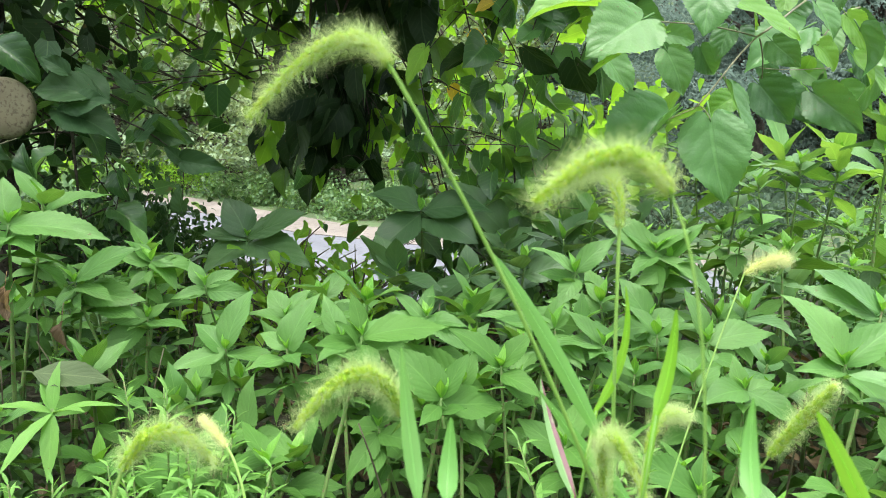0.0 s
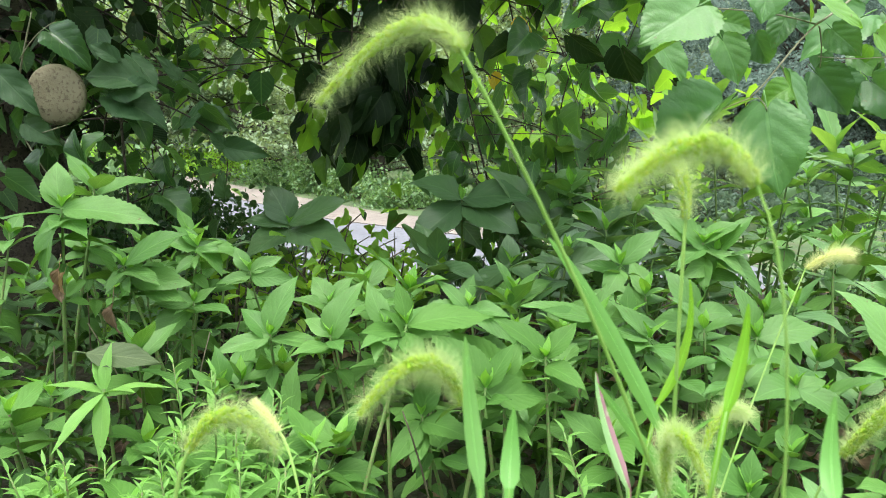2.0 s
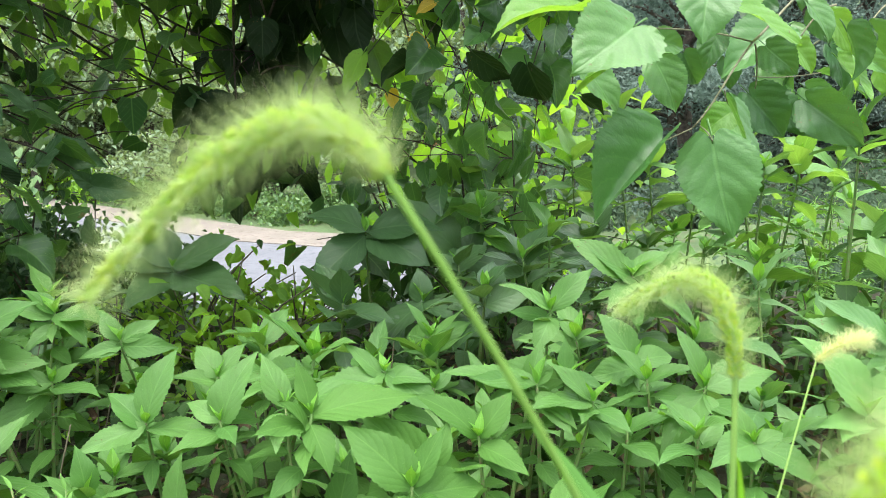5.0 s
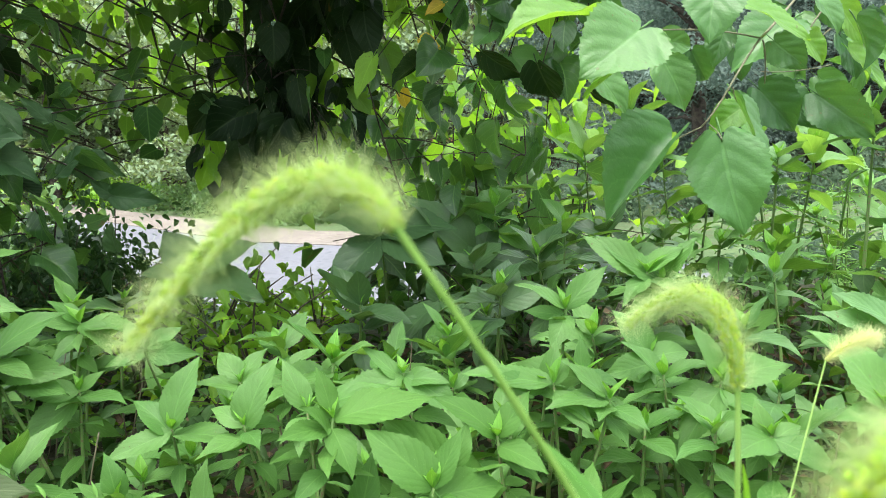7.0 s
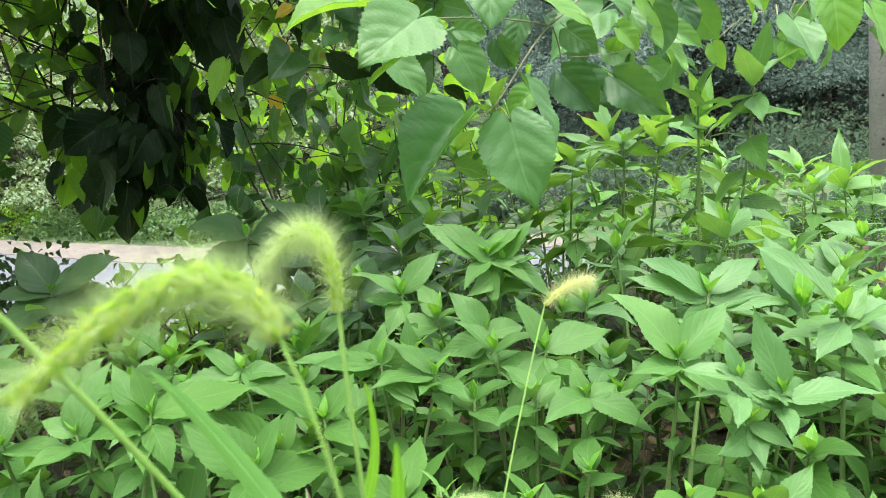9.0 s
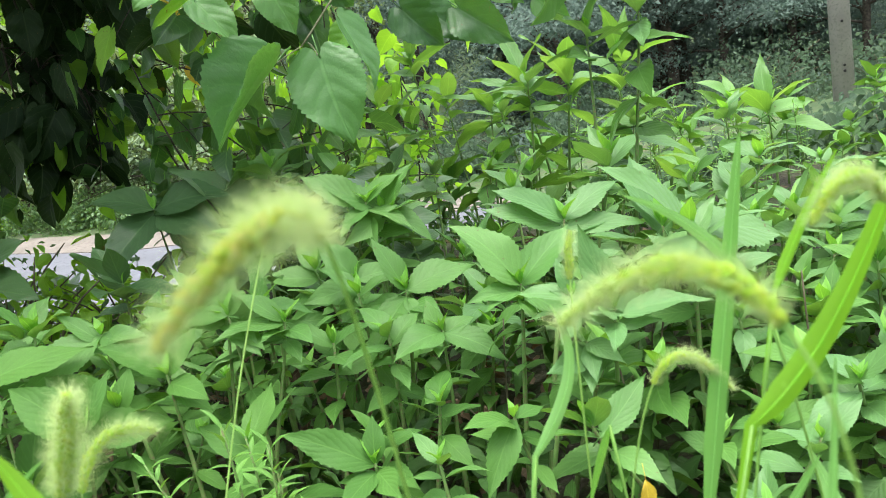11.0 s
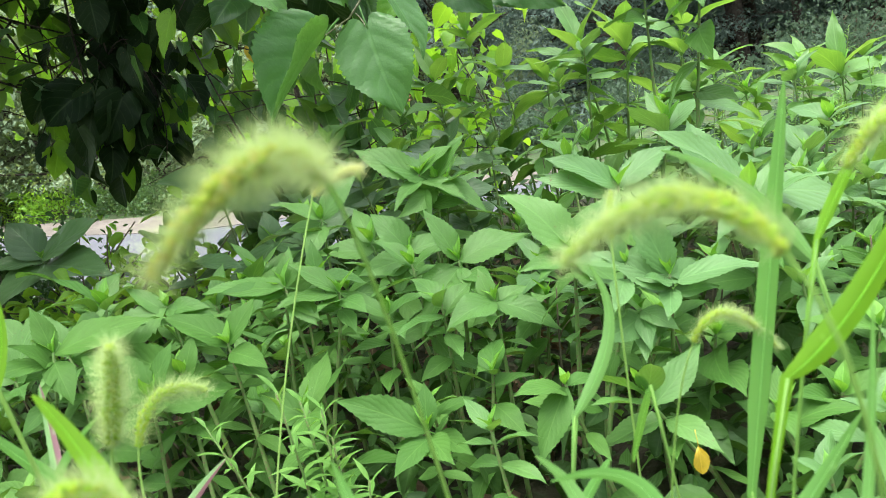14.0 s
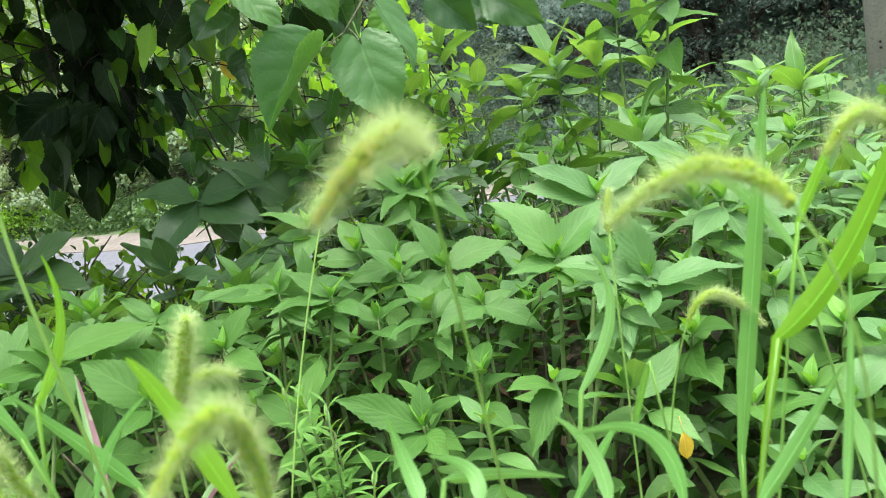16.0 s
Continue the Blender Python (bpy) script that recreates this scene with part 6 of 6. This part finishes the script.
foxtail((0.001, 0.343, 0.669), (-0.022, 0.349, 0.679), (-0.058, 0.342, 0.647), (0.20, 0.43, 0), 301, via=(0.09, 0.385, 0.515), radius=0.0045, bristle=0.0090)
foxtail((0.103, 0.294, 0.620), (0.085, 0.299, 0.634), (0.054, 0.283, 0.618), (0.115, 0.33, 0), 302, thick=0.5)
foxtail((0.118, 0.435, 0.590), (0.112, 0.448, 0.622), (0.088, 0.470, 0.606), (0.13, 0.47, 0), 303)
foxtail((0.262, 0.618, 0.530), (0.282, 0.620, 0.541), (0.300, 0.625, 0.540), (0.13, 0.54, 0), 304, via=(0.20, 0.575, 0.40), ripe=True, radius=0.003, thick=0.6, label="foxtail grass with a small ripe straw-yellow spike")
foxtail((0.002, 0.378, 0.505), (-0.016, 0.363, 0.532), (-0.043, 0.342, 0.513), (0.03, 0.42, 0), 305)
foxtail((-0.126, 0.354, 0.488), (-0.108, 0.360, 0.505), (-0.088, 0.370, 0.484), (-0.13, 0.38, 0), 306)
foxtail((-0.141, 0.551, 0.411), (-0.157, 0.567, 0.419), (-0.171, 0.584, 0.421), (-0.11, 0.53, 0), 307, ripe=True, radius=0.003, bristle=0.0057, label="foxtail grass with a small ripe straw-yellow spike")
foxtail((0.106, 0.398, 0.452), (0.104, 0.376, 0.496), (0.118, 0.352, 0.468), (0.10, 0.42, 0), 308, thick=0.6, radius=0.0036, bristle=0.0080)
foxtail((0.181, 0.376, 0.486), (0.191, 0.367, 0.508), (0.200, 0.357, 0.529), (0.17, 0.40, 0), 309, thick=0.6, radius=0.0042, bristle=0.0069, label="foxtail grass with an upright bright green bristly spike")
foxtail((0.150, 0.478, 0.440), (0.164, 0.490, 0.461), (0.185, 0.505, 0.452), (0.15, 0.50, 0), 310, thick=0.6, radius=0.0044, bristle=0.0092)
foxtail((0.289, 0.262, 0.577), (0.279, 0.238, 0.585), (0.259, 0.226, 0.571), (0.31, 0.36, 0), 311, thick=0.55, radius=0.0033, bristle=0.0068, turning=True, label="foxtail grass with a nodding spike turning yellow")
foxtail((0.365, 0.221, 0.550), (0.352, 0.234, 0.561), (0.333, 0.250, 0.549), (0.385, 0.31, 0), 312, thick=0.4, radius=0.0029, bristle=0.0060)
foxtail((0.426, 0.405, 0.450), (0.444, 0.405, 0.460), (0.469, 0.410, 0.434), (0.40, 0.46, 0), 313, thick=0.45, radius=0.0020, bristle=0.0048)
foxtail((0.470, 0.310, 0.540), (0.453, 0.305, 0.552), (0.434, 0.300, 0.541), (0.60, 0.36, 0), 314, thick=0.45, radius=0.0026, bristle=0.0056)
foxtail((0.226, 0.264, 0.490), (0.223, 0.254, 0.526), (0.202, 0.236, 0.508), (0.24, 0.31, 0), 315, thick=0.5, radius=0.0034, bristle=0.0067)
foxtail((0.424, 0.488, 0.484), (0.427, 0.492, 0.497), (0.431, 0.495, 0.509), (0.42, 0.52, 0), 316, thick=0.6, radius=0.0030, bristle=0.0060, label="foxtail grass with a small upright green spike")


def grass_blade(tip, mid, low, width, seed, mat, label="long arching green grass blade"):
    """One blade: a folded ribbon that rises from the ground through low and mid to its tip."""
    tip, mid, low = (np.array(q, float) for q in (tip, mid, low))
    down = (low - mid) / np.linalg.norm(low - mid)
    root = np.array([low[0] + 0.25 * down[0] * low[2], low[1] - 0.02, 0.0])
    C = 2 * mid - 0.5 * (low + tip)
    up = bezier([root, low + 0.30 * (low[2]) * np.array([down[0] * 0.4, -0.05, -1]), low], 10)
    path = np.concatenate([up[:-1], bezier([low, C, tip], 22)])
    n = len(path)
    p = root_of("grass_blade", root, label, "grass", "grass blades")
    tan, _, _ = frames_along(path)
    view = np.array([-0.05, -1.0, 0.15])
    side = np.cross(tan, view)
    side /= np.linalg.norm(side, axis=1)[:, None]
    face = np.cross(side, tan)
    t = np.linspace(0, 1, n)
    w = 0.5 * width * np.clip(np.minimum(0.35 + 1.6 * t, 1), 0, 1) * np.clip((1 - t) / 0.45, 0, 1) ** 0.7 * np.clip((np.arange(n) - 6) / 6, 0, 1) + 0.0003
    V, U, F = [], [], []
    for i in range(n):
        for c, k in ((-1, 0.22), (-0.5, 0.06), (0, 0.0), (0.5, 0.06), (1, 0.22)):
            V.append(path[i] + side[i] * c * w[i] - face[i] * k * w[i] - root)
            U.append((0.5 + 0.5 * c, t[i]))
    for i in range(n - 1):
        for j in range(4):
            q = i * 5 + j
            F.append((q, q + 1, q + 6, q + 5))
    link_mesh("blade", V, F, mat, p, U)
    v, f = tube(path[:-3] - root + 0.0 * face[:-3], np.clip(0.05 * w[:-3], 0.00014, 0.0004), 6)
    link_mesh("midrib", v, f, mat, p, np.full((len(v), 2), 0.5))
    v, f = tube(up - root, np.linspace(0.0009, 0.0006, len(up)), 6)
    link_mesh("sheath", v, f, SHEATH, p)
    return p


BLADES_A = [
    (0.045, 0.425, 0.581, 0.070, 0.420, 0.545, 0.105, 0.408, 0.482, 0.0085),
    (0.129, 0.365, 0.562, 0.126, 0.360, 0.539, 0.117, 0.348, 0.518, 0.0060),
    (0.125, 0.445, 0.556, 0.124, 0.440, 0.520, 0.107, 0.428, 0.489, 0.0048),
    (0.003, 0.365, 0.544, 0.006, 0.360, 0.511, 0.011, 0.348, 0.478, 0.0075),
    (0.026, 0.365, 0.510, 0.025, 0.360, 0.492, 0.024, 0.348, 0.478, 0.0085),
    (0.089, 0.530, 0.472, 0.094, 0.510, 0.444, 0.104, 0.476, 0.414, 0.0070),
    (0.080, 0.465, 0.487, 0.106, 0.460, 0.453, 0.131, 0.448, 0.426, 0.0085),
    (0.141, 0.305, 0.542, 0.139, 0.300, 0.522, 0.136, 0.288, 0.510, 0.0072),
    (0.490, 0.415, 0.556, 0.474, 0.410, 0.493, 0.441, 0.398, 0.371, 0.0096),
    (0.499, 0.365, 0.548, 0.478, 0.360, 0.525, 0.454, 0.348, 0.504, 0.0046),
]
BLADES_B = [
    (0.516, 0.335, 0.582, 0.471, 0.330, 0.504, 0.419, 0.318, 0.470, 0.0105),
    (0.399, 0.455, 0.483, 0.402, 0.450, 0.447, 0.373, 0.438, 0.412, 0.0066),
    (0.433, 0.425, 0.537, 0.467, 0.420, 0.512, 0.491, 0.408, 0.473, 0.0062),
    (0.435, 0.295, 0.499, 0.427, 0.290, 0.459, 0.412, 0.278, 0.423, 0.0034),
    (0.450, 0.325, 0.446, 0.425, 0.320, 0.423, 0.397, 0.308, 0.410, 0.0074),
    (0.337, 0.365, 0.440, 0.349, 0.360, 0.421, 0.349, 0.348, 0.402, 0.0064),
    (0.336, 0.335, 0.446, 0.365, 0.330, 0.439, 0.370, 0.318, 0.413, 0.0064),
    (0.277, 0.345, 0.450, 0.291, 0.340, 0.442, 0.291, 0.328, 0.434, 0.0058),
    (0.378, 0.405, 0.404, 0.368, 0.400, 0.398, 0.344, 0.388, 0.380, 0.0051),
    (0.336, 0.365, 0.410, 0.310, 0.360, 0.423, 0.281, 0.348, 0.436, 0.0051),
]
BLADES_C = [
    (0.264, 0.335, 0.476, 0.267, 0.330, 0.458, 0.269, 0.318, 0.447, 0.0058),
    (0.181, 0.335, 0.525, 0.191, 0.330, 0.505, 0.206, 0.318, 0.468, 0.0080),
    (0.147, 0.455, 0.471, 0.126, 0.450, 0.454, 0.114, 0.438, 0.432, 0.0045),
    (0.401, 0.445, 0.373, 0.404, 0.440, 0.389, 0.411, 0.428, 0.423, 0.0038),
    (0.523, 0.430, 0.376, 0.529, 0.420, 0.347, 0.527, 0.400, 0.317, 0.0110),
    (0.162, 0.580, 0.374, 0.146, 0.565, 0.366, 0.128, 0.550, 0.352, 0.0060),
]

for k, row in enumerate(BLADES_A + BLADES_B + BLADES_C):
    red = k in (5, 25)
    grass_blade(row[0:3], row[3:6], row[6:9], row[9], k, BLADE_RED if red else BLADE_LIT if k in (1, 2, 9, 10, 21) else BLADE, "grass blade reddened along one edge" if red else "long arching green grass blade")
